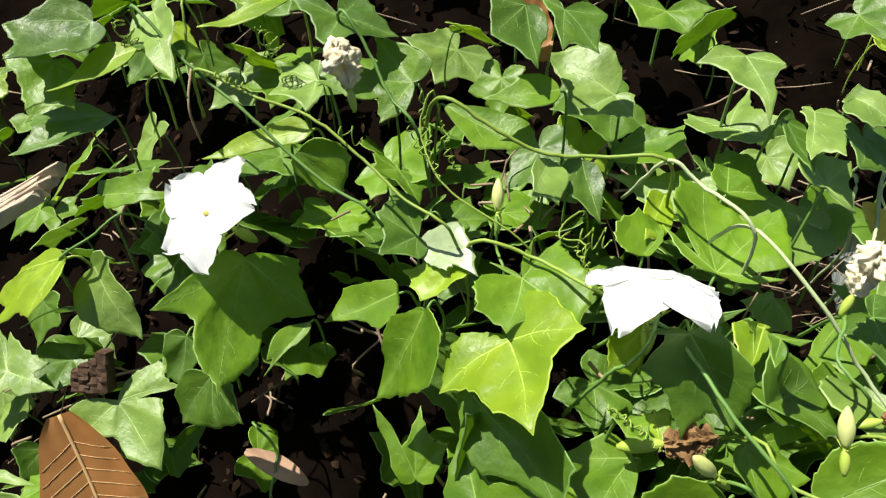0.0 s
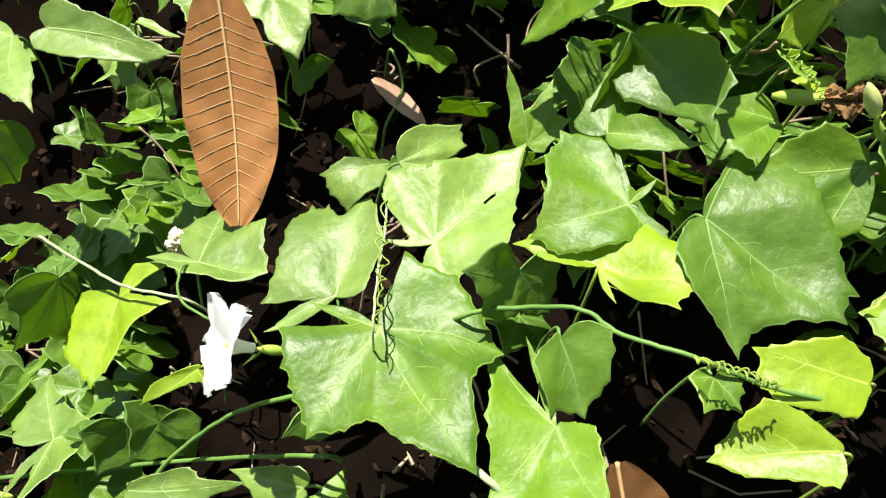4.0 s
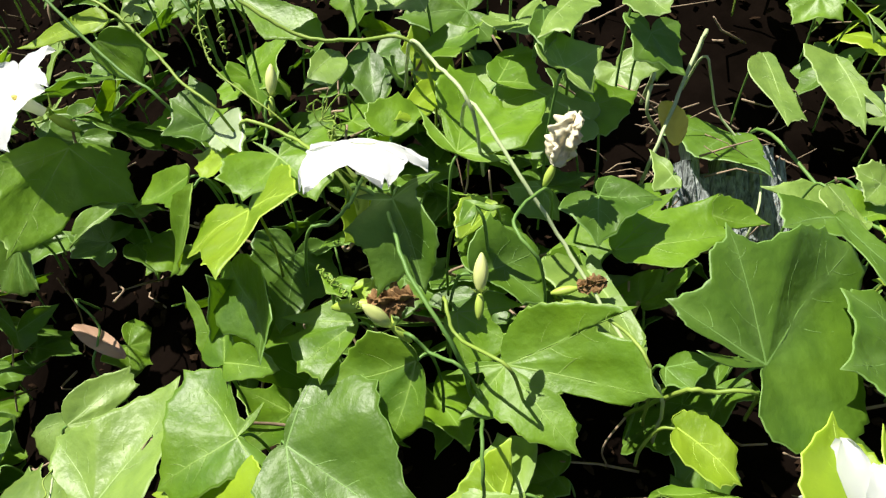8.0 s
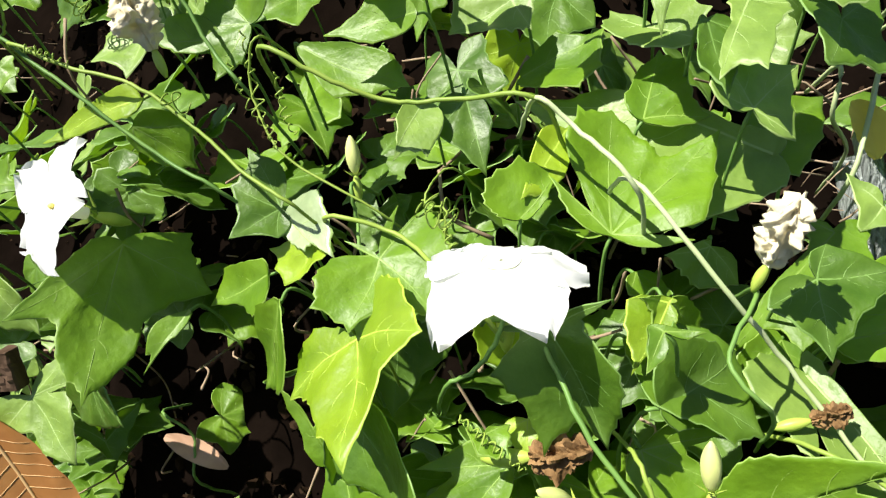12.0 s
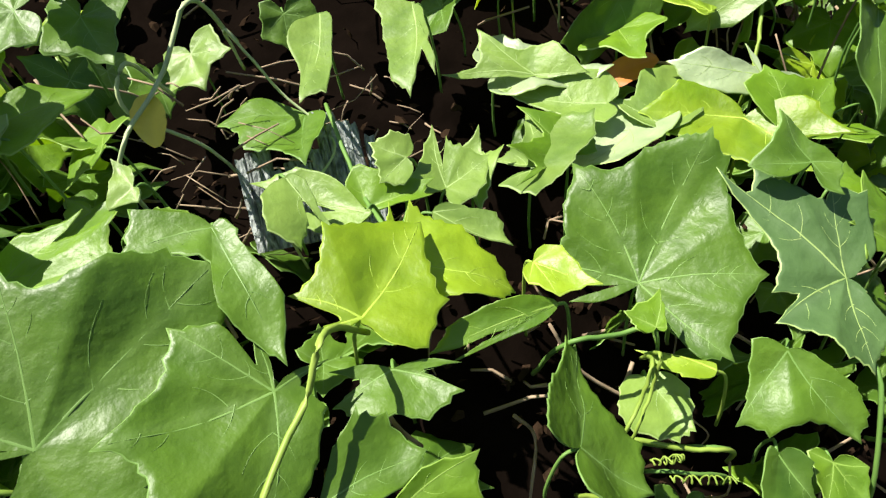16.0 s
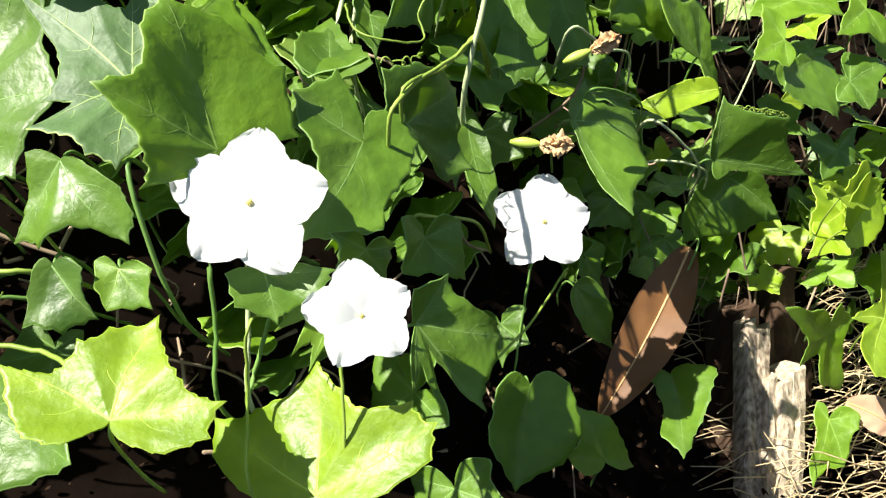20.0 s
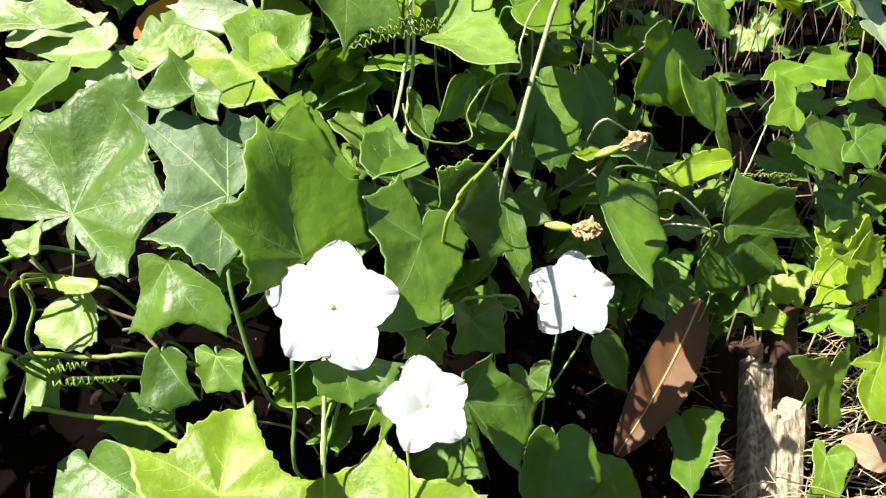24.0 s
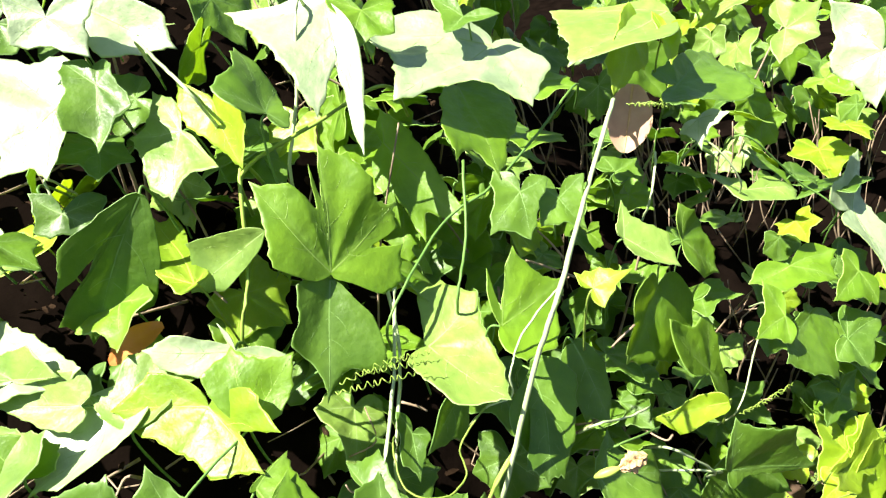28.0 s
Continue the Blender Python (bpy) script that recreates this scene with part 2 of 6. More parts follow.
def tube_data(line, radius, sides=7, end=1.0, verts=None, faces=None):
    """A round rod along the line, whose radius goes from radius to radius * end."""
    verts, faces = ([] if verts is None else verts), ([] if faces is None else faces)
    first, up = len(verts), Vector((0.31, 0.62, 0.72))
    for i, p in enumerate(line):
        way = (line[min(i + 1, len(line) - 1)] - line[max(i - 1, 0)]).normalized()
        a = way.cross(up)
        a = a.normalized() if a.length > 1e-6 else way.orthogonal().normalized()
        b = way.cross(a)
        r = radius * (1 + (end - 1) * i / max(1, len(line) - 1))
        for k in range(sides):
            t = 2 * math.pi * k / sides
            verts.append(p + r * (math.cos(t) * a + math.sin(t) * b))
    for i in range(len(line) - 1):
        for k in range(sides):
            k2 = (k + 1) % sides
            faces.append((first + i * sides + k, first + i * sides + k2, first + (i + 1) * sides + k2, first + (i + 1) * sides + k))
    faces.append(tuple(first + k for k in reversed(range(sides))))
    faces.append(tuple(first + (len(line) - 1) * sides + k for k in range(sides)))
    return verts, faces


# ---------------------------------------------------------------- ground
def canopy(x, y):
    """Mean height of the top of the leaves over the bank."""
    x, y = min(max(x, -0.4), 1.15), min(max(y, 0.1), 0.72)
    return min(0.68, 0.487 + 0.403 * x - 0.452 * y - 0.831 * x * x - 0.239 * x * y + 1.917 * y * y)


def soil(x, y):
    """Height of the earth under the vine: a bank that flattens out all round."""
    far = max(abs(x - 0.4) - 0.9, 0.3 - y - 0.55, 0)
    w = math.exp(-((far / 0.5) ** 2))
    h = max(0.0, canopy(x, min(y, 0.46)) - 0.17)
    if x > 0.66:
        h = max(0.0, h - 0.8 * (x - 0.66))
    rise = min(max((y - 0.46) * 0.95, 0), 0.5) * min(1, max(0.35, 1.5 - x))
    rough = 0.016 * noise.noise((x * 9, y * 9, 0.3)) + 0.007 * noise.noise((x * 31, y * 31, 2.0))
    return w * h + rise + rough * (0.3 + 0.7 * w)


def ground():
    def line(lo, hi, step):
        mid = list(np.arange(lo, hi, step))
        out = [lo - 0.05 * 1.5**k for k in range(1, 28)][::-1]
        return out + mid + [hi + 0.05 * 1.5**k for k in range(1, 28)]

    xs, ys = line(-0.6, 1.5, 0.018), line(-0.3, 1.0, 0.018)
    verts = [(x, y, soil(x, y)) for y in ys for x in xs]
    w = len(xs)
    faces = [(j * w + i, j * w + i + 1, (j + 1) * w + i + 1, (j + 1) * w + i) for j in range(len(ys) - 1) for i in range(w - 1)]
    tagged(mesh_object("ground", verts, faces, SOIL), "dark crumbly soil bank under the vine, blackened for gap shade", "ground", kind="structure")


ground()


# ---------------------------------------------------------------- the vines
def vine(label):
    e = new("ivy_gourd_vine")
    return tagged(e, label, "vine", group="vines on the bank")


VINES = [
    vine("creeping green vine with white flowers over dark soil"),
    vine("green vine with angular leaves and buds on the bank"),
    vine("green vine with broad dark leaves by a weathered board"),
    vine("green vine with white star flowers beside a wooden post"),
]


VINES_BEHIND = [
    vine("dense green vine climbing the bank behind"),
    vine("green leafy vine covering the upper slope"),
    vine("green leafy vine on the slope behind the stakes"),
    vine("small-leaved green vine beyond the wooden stakes"),
]


def vine_at(x):
    return VINES[0 if x < 0.02 else 1 if x < 0.28 else 2 if x < 0.56 else 3]


def leaf_outline(lobes, deep, rnd):
    """Closed outline of a lobed leaf round its stalk at (0, 0); lobes: (degrees from the tip's line, centimetres)."""
    tips = [Vector((math.cos(radians(a)), math.sin(radians(a)))) * r * 0.01 for a, r in sorted(lobes)]
    size = max(t.length for t in tips)
    pts, tooth, tip_at = [], [], {}
    if len(tips) > 6:
        low = [k for k in range(1, len(tips) - 1) if tips[k].length < min(tips[k - 1].length, tips[k + 1].length)]
        tips = [t * 0.92 if k in low else t for k, t in enumerate(tips)]
    back = Vector((-0.02 * size, 0))
    chain = [back, *tips, back]
    for k in range(len(chain) - 1):
        a, b = chain[k], chain[k + 1]
        ends = k == 0 or k == len(chain) - 2
        n = max(5, int((b - a).length / 0.0034))
        mid = (a + b) / 2
        across = Vector((-(b - a).y, (b - a).x))
        outward = across if across.dot(mid) > 0 else -across
        skew = rnd.uniform(0.8, 1.25)
        for i in range(n):
            s = i / n
            hump = math.sin(math.pi * s**skew)
            if ends:
                off = outward * (0.24 if len(tips) < 7 else 0.1) * hump - Vector(((0.06 if len(tips) < 7 else 0.02) * size, 0)) * hump
            else:
                off = -mid * deep * 0.8 * hump**1.3 + outward * 0.05 * math.sin(2 * math.pi * s) ** 2
            p = a.lerp(b, s) + off
            p = p * (1 + 0.05 * noise.noise((p.x * 90, p.y * 90, size * 300)))
            if i == 0 and 0 < k < len(chain) - 1 and a.length > 0.9 * max(chain[k - 1].length, b.length):
                tip_at[len(pts)] = a * 1.02
            pts.append(p)
            tooth.append((i == 0 and k > 0) or (not ends and i % 3 == 0))
    n = len(pts)
    for _ in range(2):
        pts = [(pts[i - 1] + 2 * pts[i] + pts[(i + 1) % n]) / 4 if 1 < i < n - 1 else pts[i] for i in range(n)]
    pts = [tip_at[i] if i in tip_at else p for i, p in enumerate(pts)]
    pts = [p + p.normalized() * rnd.uniform(0.0006, 0.0017) if q and p.length > 0.006 else p for p, q in zip(pts, tooth)]
    return pts, tips, size


PLACED, FLOWERS = [], []


def leaf(kind, at, turn, deep, *lobes, stalk=True, plant=None, eaten=False):
    """A lobed ivy-gourd leaf: blade with edge light painted as a pale rim, raised veins and stalk; eaten: with holes
    gnawed into it.
    """
    rnd = random.Random(int(1e4 * (at[0] + 3 * at[1] + 7 * at[2])))
    pts, tips, size = leaf_outline(lobes, deep, rnd)
    fold, droop, cup = rnd.uniform(-0.02, 0.14), rnd.uniform(-0.3, 0.8), rnd.uniform(-0.6, 0.8)
    ph, wob = rnd.uniform(0, 6), rnd.uniform(0.03, 0.085)
    leading = []
    for i, t in enumerate(tips):
        if (i == 0 or t.length >= tips[i - 1].length) and (i == len(tips) - 1 or t.length >= tips[i + 1].length) or len(tips) < 6:
            leading.append(t)
    leading.sort(key=lambda t: -t.length)
    chosen = []
    for t in leading:
        if all(t.angle(c) > 0.55 for c in chosen) and len(chosen) < 5:
            chosen.append(t)
    ways = [t.normalized() for t in chosen]
    seed = rnd.uniform(0, 50)

    def height(p):
        r = p.length
        if r < 1e-6:
            return 0.0
        d = p / r
        near = max(d.dot(w) for w in ways)
        f = r / size
        pucker = 0.17 * r * (1 - near**6)
        wave = wob * size * math.sin(5 * f + 2.3 * math.atan2(d.y, d.x) + ph) * f**1.3
        swell = 0.085 * size * f * noise.noise((p.x / size * 2.2, p.y / size * 2.2, seed)) + 0.012 * min(size, 0.05) * noise.noise((p.x * 130, p.y * 130, seed))
        return pucker - droop * p.x * abs(p.x) * 1.6 - cup * p.y * p.y * 1.8 + fold * abs(p.y) + wave + swell

    rings = (0.14, 0.28, 0.42, 0.56, 0.7, 0.83, 0.93, 0.985, 1.0)
    verts, faces, rim, n = [Vector((0, 0, 0))], [], [], len(pts)
    for f in rings:
        for p in pts:
            q = p * f if f not in (0.985, 1.0) else p * max(0.9, 1 - (0.0005 if f < 1 else 0) / max(p.length, 0.002))
            verts.append(Vector((q.x, q.y, height(q) - (0.0006 if f == 1.0 else 0))))
    for i in range(n):
        j = (i + 1) % n
        faces.append((0, 1 + i, 1 + j))
        for k in range(len(rings) - 1):
            a, b = 1 + k * n, 1 + (k + 1) * n
            if k == len(rings) - 2:
                rim.append(len(faces))
            faces.append((a + i, b + i, b + j, a + j))
    if eaten:
        bite = [Vector((rnd.uniform(-0.5, 0.8), rnd.uniform(-0.6, 0.6))) * size for _ in range(7)]
        keep = [k for k, f in enumerate(faces) if all((sum((verts[i].xy for i in f), Vector((0, 0))) / len(f) - b).length > size * (0.018 + 0.012 * (j % 4)) for j, b in enumerate(bite))]
        rim = [k for k, old in enumerate(keep) if old in set(rim)]
        faces = [faces[k] for k in keep]
    blade = mesh_object("leaf", verts, faces, LEAF[kind], plant or vine_at(at[0]))
    # paler vein colour on the outermost ring imitates light caught by the edge
    blade.data.materials.append(VEIN[kind])
    for i in rim:
        blade.data.polygons[i].material_index = 1
    blade.matrix_basis = pose(*at, *turn)
    pale = blade.data.attributes.new("pale", "FLOAT", "POINT")
    pale.data.foreach_set("value", [max(math.exp(-abs(w.cross(v.xy)) / (0.0012 + 0.02 * size)) if w.dot(v.xy) > 0 else 0.0 for w in ways) for v in verts])
    PLACED.append(at)
    # raised veins: one to each lobe, with a few curved side veins that end inside the margin
    vv, vf = [], []

    def inside(q):
        odd = False
        for i in range(n):
            a, b = pts[i - 1], pts[i]
            if (a.y > q.y) != (b.y > q.y) and q.x < (b.x - a.x) * (q.y - a.y) / (b.y - a.y) + a.x:
                odd = not odd
        return odd

    def vein(a, b, wide, bend, steps=6):
        first, side = len(vv), Vector((-(b - a).y, (b - a).x)).normalized()
        for i in range(steps + 1):
            s = i / steps
            c = a.lerp(b, s) + side * bend * math.sin(math.pi * s)
            w = wide * (1 - 0.85 * s)
            for o, up in ((-w, 0.00002), (0, 0.00012 * wide / 0.0006 + 0.00006), (w, 0.00002)):
                q = c + side * o
                vv.append(Vector((q.x, q.y, height(q) + up)))
            if i:
                for o in (0, 1):
                    k = first + 3 * (i - 1) + o
                    vf.append((k, k + 1, k + 4, k + 3))

    for t in chosen:
        main = 0.0005 * (0.55 + 6 * size)
        reach = 0.95
        while reach > 0.5 and not inside(t * (reach + 0.03)):
            reach -= 0.05
        vein(Vector((0, 0)), t * reach, main, rnd.uniform(-0.05, 0.05) * t.length, 9)
        d = t.normalized()
        for s in (0.3, 0.56, 0.78):
            for sgn in (-1, 1):
                side = Vector((-d.y, d.x)) * sgn
                start = t * min(0.86, s + 0.12 * (rnd.random() - 0.5))
                way = (d * rnd.uniform(0.8, 1.1) + side * rnd.uniform(0.6, 0.9)).normalized()
                far = t.length * (0.46 - 0.36 * s) * rnd.uniform(0.7, 1.1)
                while far > 0.004 and not inside(start + way * (far * 1.12 + 0.002)):
                    far *= 0.75
                if far > 0.004:
                    vein(start, start + way * far, main * 0.42, sgn * 0.10 * far)
    mesh_object("venation", vv, vf, VEIN[kind], blade)
    if stalk:
        m = blade.matrix_basis.to_3x3().inverted()
        down = m @ Vector((0, 0.35, -1))
        far = rnd.uniform(0.025, 0.05)
        line = smooth_line([(0.0005, 0, -0.0007), Vector((-0.005, 0, -0.006)), Vector((-0.008, 0, -0.012)) + down * far * 0.5, Vector((-0.008, 0, -0.012)) + down * far], 5)
        mesh_object("petiole", *tube_data(line, 0.00075, 6), STEM["g" if kind != "y" else "y"], blade)
    return blade


def stem(kind, radius, *points):
    """A vine's shoot through the given places; radius in millimetres."""
    a, b, c, d = Vector(points[0]), Vector(points[1]), Vector(points[-2]), Vector(points[-1])
    sink = Vector((0, 0.03, -0.035))
    line = smooth_line([a + (a - b).normalized() * 0.012 + sink, *points, d + (d - c).normalized() * 0.012 + sink])
    rnd = random.Random(len(points) + int(1e4 * points[0][0]))
    line = [p + Vector((rnd.uniform(-1, 1), rnd.uniform(-1, 1), rnd.uniform(-1, 1))) * 0.0003 for p in line]
    return mesh_object("stem", *tube_data(line, radius * 0.00082, 8, 0.85), STEM[kind], vine_at(points[0][0]))


def tendril(a, b, turns):
    """A coiled tendril between two places."""
    a, b = Vector(a), Vector(b)
    way = b - a
    u = way.orthogonal().normalized()
    v = way.normalized().cross(u)
    n = int(turns * 12)
    r = min(0.0017, way.length / max(3, turns) * 0.9)
    if turns < 4:
        r = 0.0045
    line = [a + way * i / n + (r * (0.6 + 0.4 * math.sin(3.1 * i / n))) * (math.cos(i * math.pi / 6 + math.sin(0.21 * i)) * u + math.sin(i * math.pi / 6) * v) + 0.004 * math.sin(2.6 * i / n) * v for i in range(n + 1)]
    return mesh_object("tendril", *tube_data(line, 0.0004, 5, 0.7), STEM["y"], vine_at(a.x))


def facing(at, way):
    q = Vector(way).normalized().to_track_quat("Z", "Y").to_matrix().to_4x4()
    return Matrix.Translation(at) @ q


def flower(at, way, size, spread, spin=0.0):
    """A white star flower with five joined petals; way: where it faces; size: a petal in centimetres; spread: 0 bell to 1 flat."""
    rnd = random.Random(int(9e3 * at[0]))
    FLOWERS.append(Vector(at))
    r = size * 0.01
    m = facing(at, way) @ pose(0, 0, 0, 0, 0, spin)
    prof = [(0.09, -0.55), (0.10, -0.42), (0.12, -0.28), (0.16, -0.16), (0.2, -0.1)]
    sides = 25
    verts, faces = [], []
    for rr, zz in prof:
        for k in range(sides):
            t = 2 * math.pi * k / sides
            verts.append(Vector((rr * math.cos(t), rr * math.sin(t), zz)) * r)
    for i in range(len(prof) - 1):
        for k in range(sides):
            faces.append((i * sides + k, i * sides + (k + 1) % sides, (i + 1) * sides + (k + 1) % sides, (i + 1) * sides + k))
    body = mesh_object("flower", verts, faces, THROAT, vine_at(at[0]), "white star-shaped vine flower with five petals")
    body.matrix_basis = m
    for k in range(5):
        a0 = 2 * math.pi * k / 5 + rnd.uniform(-0.06, 0.06)
        tilt, flop = 0.55 * (1 - spread), rnd.uniform(-0.14, 0.12)
        curl = rnd.uniform(0.1, 0.4)
        vs, fs, nu, nv = [], [], 12, 10
        length = rnd.uniform(0.92, 1.04)
        for i in range(nu + 1):
            s = i / nu
            wide = min(0.05 + 0.74 * s, 0.44 * min(1.0, max(0.0, 2.35 * (1.01 - s))) ** 0.5)
            free = s**3
            for j in range(nv + 1):
                v = 2 * j / nv - 1
                x = 0.02 + length * s * math.cos(tilt)
                z = -0.10 * (1 - s) ** 3 + length * s * math.sin(tilt) - curl * 0.3 * s * s * s + flop * free + 0.06 * math.sin(5 * v + k) * free + 0.10 * (1 - v * v) * s * (1 - s) - 0.03 * math.cos(9 * v) * free + 0.014 * math.sin(21 * s + 5 * v) * s
                edge = 0.014 * math.sin(31 * s + 3 * k) * abs(v) ** 6 * min(1, 2 * s)
                y = v * (wide + edge)
                p = Vector((x, y, z)) * r
                vs.append(Matrix.Rotation(a0, 3, "Z") @ p)
        for i in range(nu):
            for j in range(nv):
                q = i * (nv + 1) + j
                fs.append((q, q + 1, q + nv + 2, q + nv + 1))
        mesh_object("petal", vs, fs, PETAL, body)
    # hairs along the petals' rims are too fine to see singly; the stamens' yellow head
    vs, fs = [], []
    for i in range(7):
        for k in range(10):
            t, f = 2 * math.pi * k / 10, math.pi * i / 6
            q = 0.045 * (1 + 0.25 * math.sin(5 * t + 3 * f))
            vs.append(Vector((q * math.sin(f) * math.cos(t), q * math.sin(f) * math.sin(t), (-0.06 if spread < 1.3 else -0.3) - 0.05 * math.cos(f))) * r)
    for i in range(6):
        for k in range(10):
            fs.append((i * 10 + k, i * 10 + (k + 1) % 10, (i + 1) * 10 + (k + 1) % 10, (i + 1) * 10 + k))
    mesh_object("stamen", vs, fs, STAMEN, body)
    calyx(body, r * 0.62, 0.12 * r)
    ovary(body, r * 0.62, r * 0.62)
    return body


def calyx(parent, low, wide):
    """Five green points round the tube's foot, low under the parent's origin."""
    vs, fs = [], []
    for k in range(5):
        t = 2 * math.pi * k / 5
        d, s = Vector((math.cos(t), math.sin(t), 0)), Vector((-math.sin(t), math.cos(t), 0))
        foot = Vector((0, 0, -low))
        b = len(vs)
        vs += [foot + d * wide + s * wide * 0.55, foot + d * wide - s * wide * 0.55, foot + d * wide * 3.0 + Vector((0, 0, wide * 1.5)), foot + d * wide * 1.1 + Vector((0, 0, -wide * 0.3))]
        fs += [(b, b + 1, b + 2), (b + 1, b + 3, b + 2), (b + 3, b, b + 2), (b, b + 3, b + 1)]
    mesh_object("calyx", vs, fs, OVARY, parent, smooth=False)


def spindle(length, wide, rings=9, sides=12, ridge=0.06):
    vs, fs = [], []
    for i in range(rings + 1):
        s = i / rings
        w = wide * math.sin(math.pi * (0.06 + 0.92 * s)) ** 0.75
        for k in range(sides):
            t = 2 * math.pi * k / sides
            q = w * (1 + ridge * math.cos(5 * t + 3 * s))
            vs.append(Vector((q * math.cos(t), q * math.sin(t), length * s)))
    for i in range(rings):
        for k in range(sides):
            fs.append((i * sides + k, i * sides + (k + 1) % sides, (i + 1) * sides + (k + 1) % sides, (i + 1) * sides + k))
    fs.append(tuple(range(sides))[::-1])
    fs.append(tuple(rings * sides + k for k in range(sides)))
    return vs, fs


def ovary(parent, low, length):
    vs, fs = spindle(length, length * 0.16)
    mesh_object("ovary", [v - Vector((0, 0, low + length * 0.97)) for v in vs], fs, OVARY, parent)


def bud(at, way, length):
    """A closed cream bud with green calyx and slim green ovary; at: its middle."""
    n = length * 0.01
    vs, fs = spindle(n, n * 0.19, 10, 15, 0.05)
    ob = mesh_object("flower_bud", [v - Vector((0, 0, n * 0.4)) for v in vs], fs, BUD, vine_at(at[0]), "closed cream and green flower bud")
    ob.matrix_basis = facing(at, way)
    calyx(ob, n * 0.4, n * 0.1)
    ovary(ob, n * 0.38, n * 0.75)
    return ob


def withered(at, way, length, hue):
    """A shrivelled flower on its ovary."""
    rnd = random.Random(int(8e3 * at[0]))
    FLOWERS.append(Vector(at))
    n = length * 0.01
    vs, fs = [], []
    rings, sides = 30, 40
    for i in range(rings + 1):
        s = i / rings
        w = n * (0.05 + 0.19 * math.sin(math.pi * min(1, s * 0.8 + 0.05)) ** 1.2 if hue != "brown" else 0.13 + 0.08 * math.sin(3 * s)) * (1.0 if i < rings else 0.4)
        for k in range(sides):
            t = 2 * math.pi * k / sides
            q = w * (1 + 0.95 * noise.noise((2.6 * math.cos(t), 2.6 * math.sin(t), 4 * s + at[0] * 90)) + 0.7 * noise.noise((5 * math.cos(t), 5 * math.sin(t), 11 * s)) + 0.2 * math.sin(5 * t + 4 * s))
            vs.append(Vector((q * math.cos(t) + 0.1 * n * s * s, q * math.sin(t), n * (0.9 * s - 0.4) + 0.22 * n * s * noise.noise((2.5 * math.cos(t), 2.5 * math.sin(t), 9 + s)))))
    for i in range(rings):
        for k in range(sides):
            fs.append((i * sides + k, i * sides + (k + 1) % sides, (i + 1) * sides + (k + 1) % sides, (i + 1) * sides + k))
    fs.append(tuple(rings * sides + k for k in range(sides)))
    ob = mesh_object("withered_flower", vs, fs, DRIED[hue], vine_at(at[0]), f"shrivelled {'pale cream' if hue == 'cream' else 'brown dried'} flower", smooth=hue == "cream")
    ob.matrix_basis = facing(at, way)
    ovary(ob, n * 0.36, n * (0.5 if hue == "cream" else 0.95))
    return ob


def dead_leaf(hue, base, tip, up, wide):
    """A fallen long leaf lying on the ground or hanging in the vine; wide: half its width in centimetres."""
    base, tip, up = Vector(base), Vector(tip), Vector(up)
    x = (tip - base)
    size = x.length
    x.normalize()
    y = up.cross(x).normalized()
    z = x.cross(y)
    m = Matrix((x, y, z)).transposed().to_4x4()
    m.translation = base
    rnd = random.Random(int(7e3 * base.x + 31))
    w0, nu, nv = wide * 0.01, 30, 12
    bend, roll = rnd.uniform(-0.10, 0.14) * size, rnd.uniform(0.1, 0.5)

    def place(s, v):
        w = w0 * (math.sin(math.pi * min(1, 0.03 + 0.95 * s)) ** 0.62) * (1 + 0.05 * noise.noise((9 * s, v, base.x * 50)))
        ripple = 0.05 * w0 * math.sin(26 * s + 2 * abs(v) * 3) * abs(v)
        lift = bend * math.sin(math.pi * s) + roll * w * v * v - 0.12 * w * (1 - abs(v)) ** 3 + ripple
        return Vector((size * s, w * v + 0.03 * size * math.sin(2.2 * s), lift))

    vs = [place(i / nu, 2 * j / nv - 1) for i in range(nu + 1) for j in range(nv + 1)]
    fs = [(i * (nv + 1) + j, i * (nv + 1) + j + 1, (i + 1) * (nv + 1) + j + 1, (i + 1) * (nv + 1) + j) for i in range(nu) for j in range(nv)]
    names = {"brown": "dry brown fallen leaf with a pale midrib", "dark": "brown fallen leaf with deep shade put into its dark colour", "orange": "curled orange-brown dead leaf caught in the vine", "tan": "pale tan dry leaf on the soil", "yellow": "yellowed dying leaf in the vine"}
    ob = tagged(new("dead_leaf"), names[hue], "leaf", group="fallen leaves")
    ob.matrix_basis = m
    mesh_object("leaf_blade", vs, fs, DEAD[hue], ob)
    if wide > 1.2:
        rib = [place(i / nu, 0) + Vector((0, 0, 0.0004)) for i in range(nu + 1)]
        mesh_object("midrib", *tube_data(rib, 0.0011, 6, 0.4), RIB, ob)
        vv, vf = [], []
        for i in range(2, 16):
            s = i / 17
            for sgn in (-1, 1):
                line = [place(min(1, s + 0.075 * q), sgn * q * 0.95) + Vector((0, 0, 0.0002)) for q in (0, 0.2, 0.4, 0.6, 0.8, 1.0)]
                tube_data(line, 0.00025, 4, 0.5, vv, vf)
        # side ribs are left off tan leaves and the shade-darkened ones
        if hue not in ("tan", "dark"):
            mesh_object("rib_pattern", vv, vf, RIB, ob)
    return ob


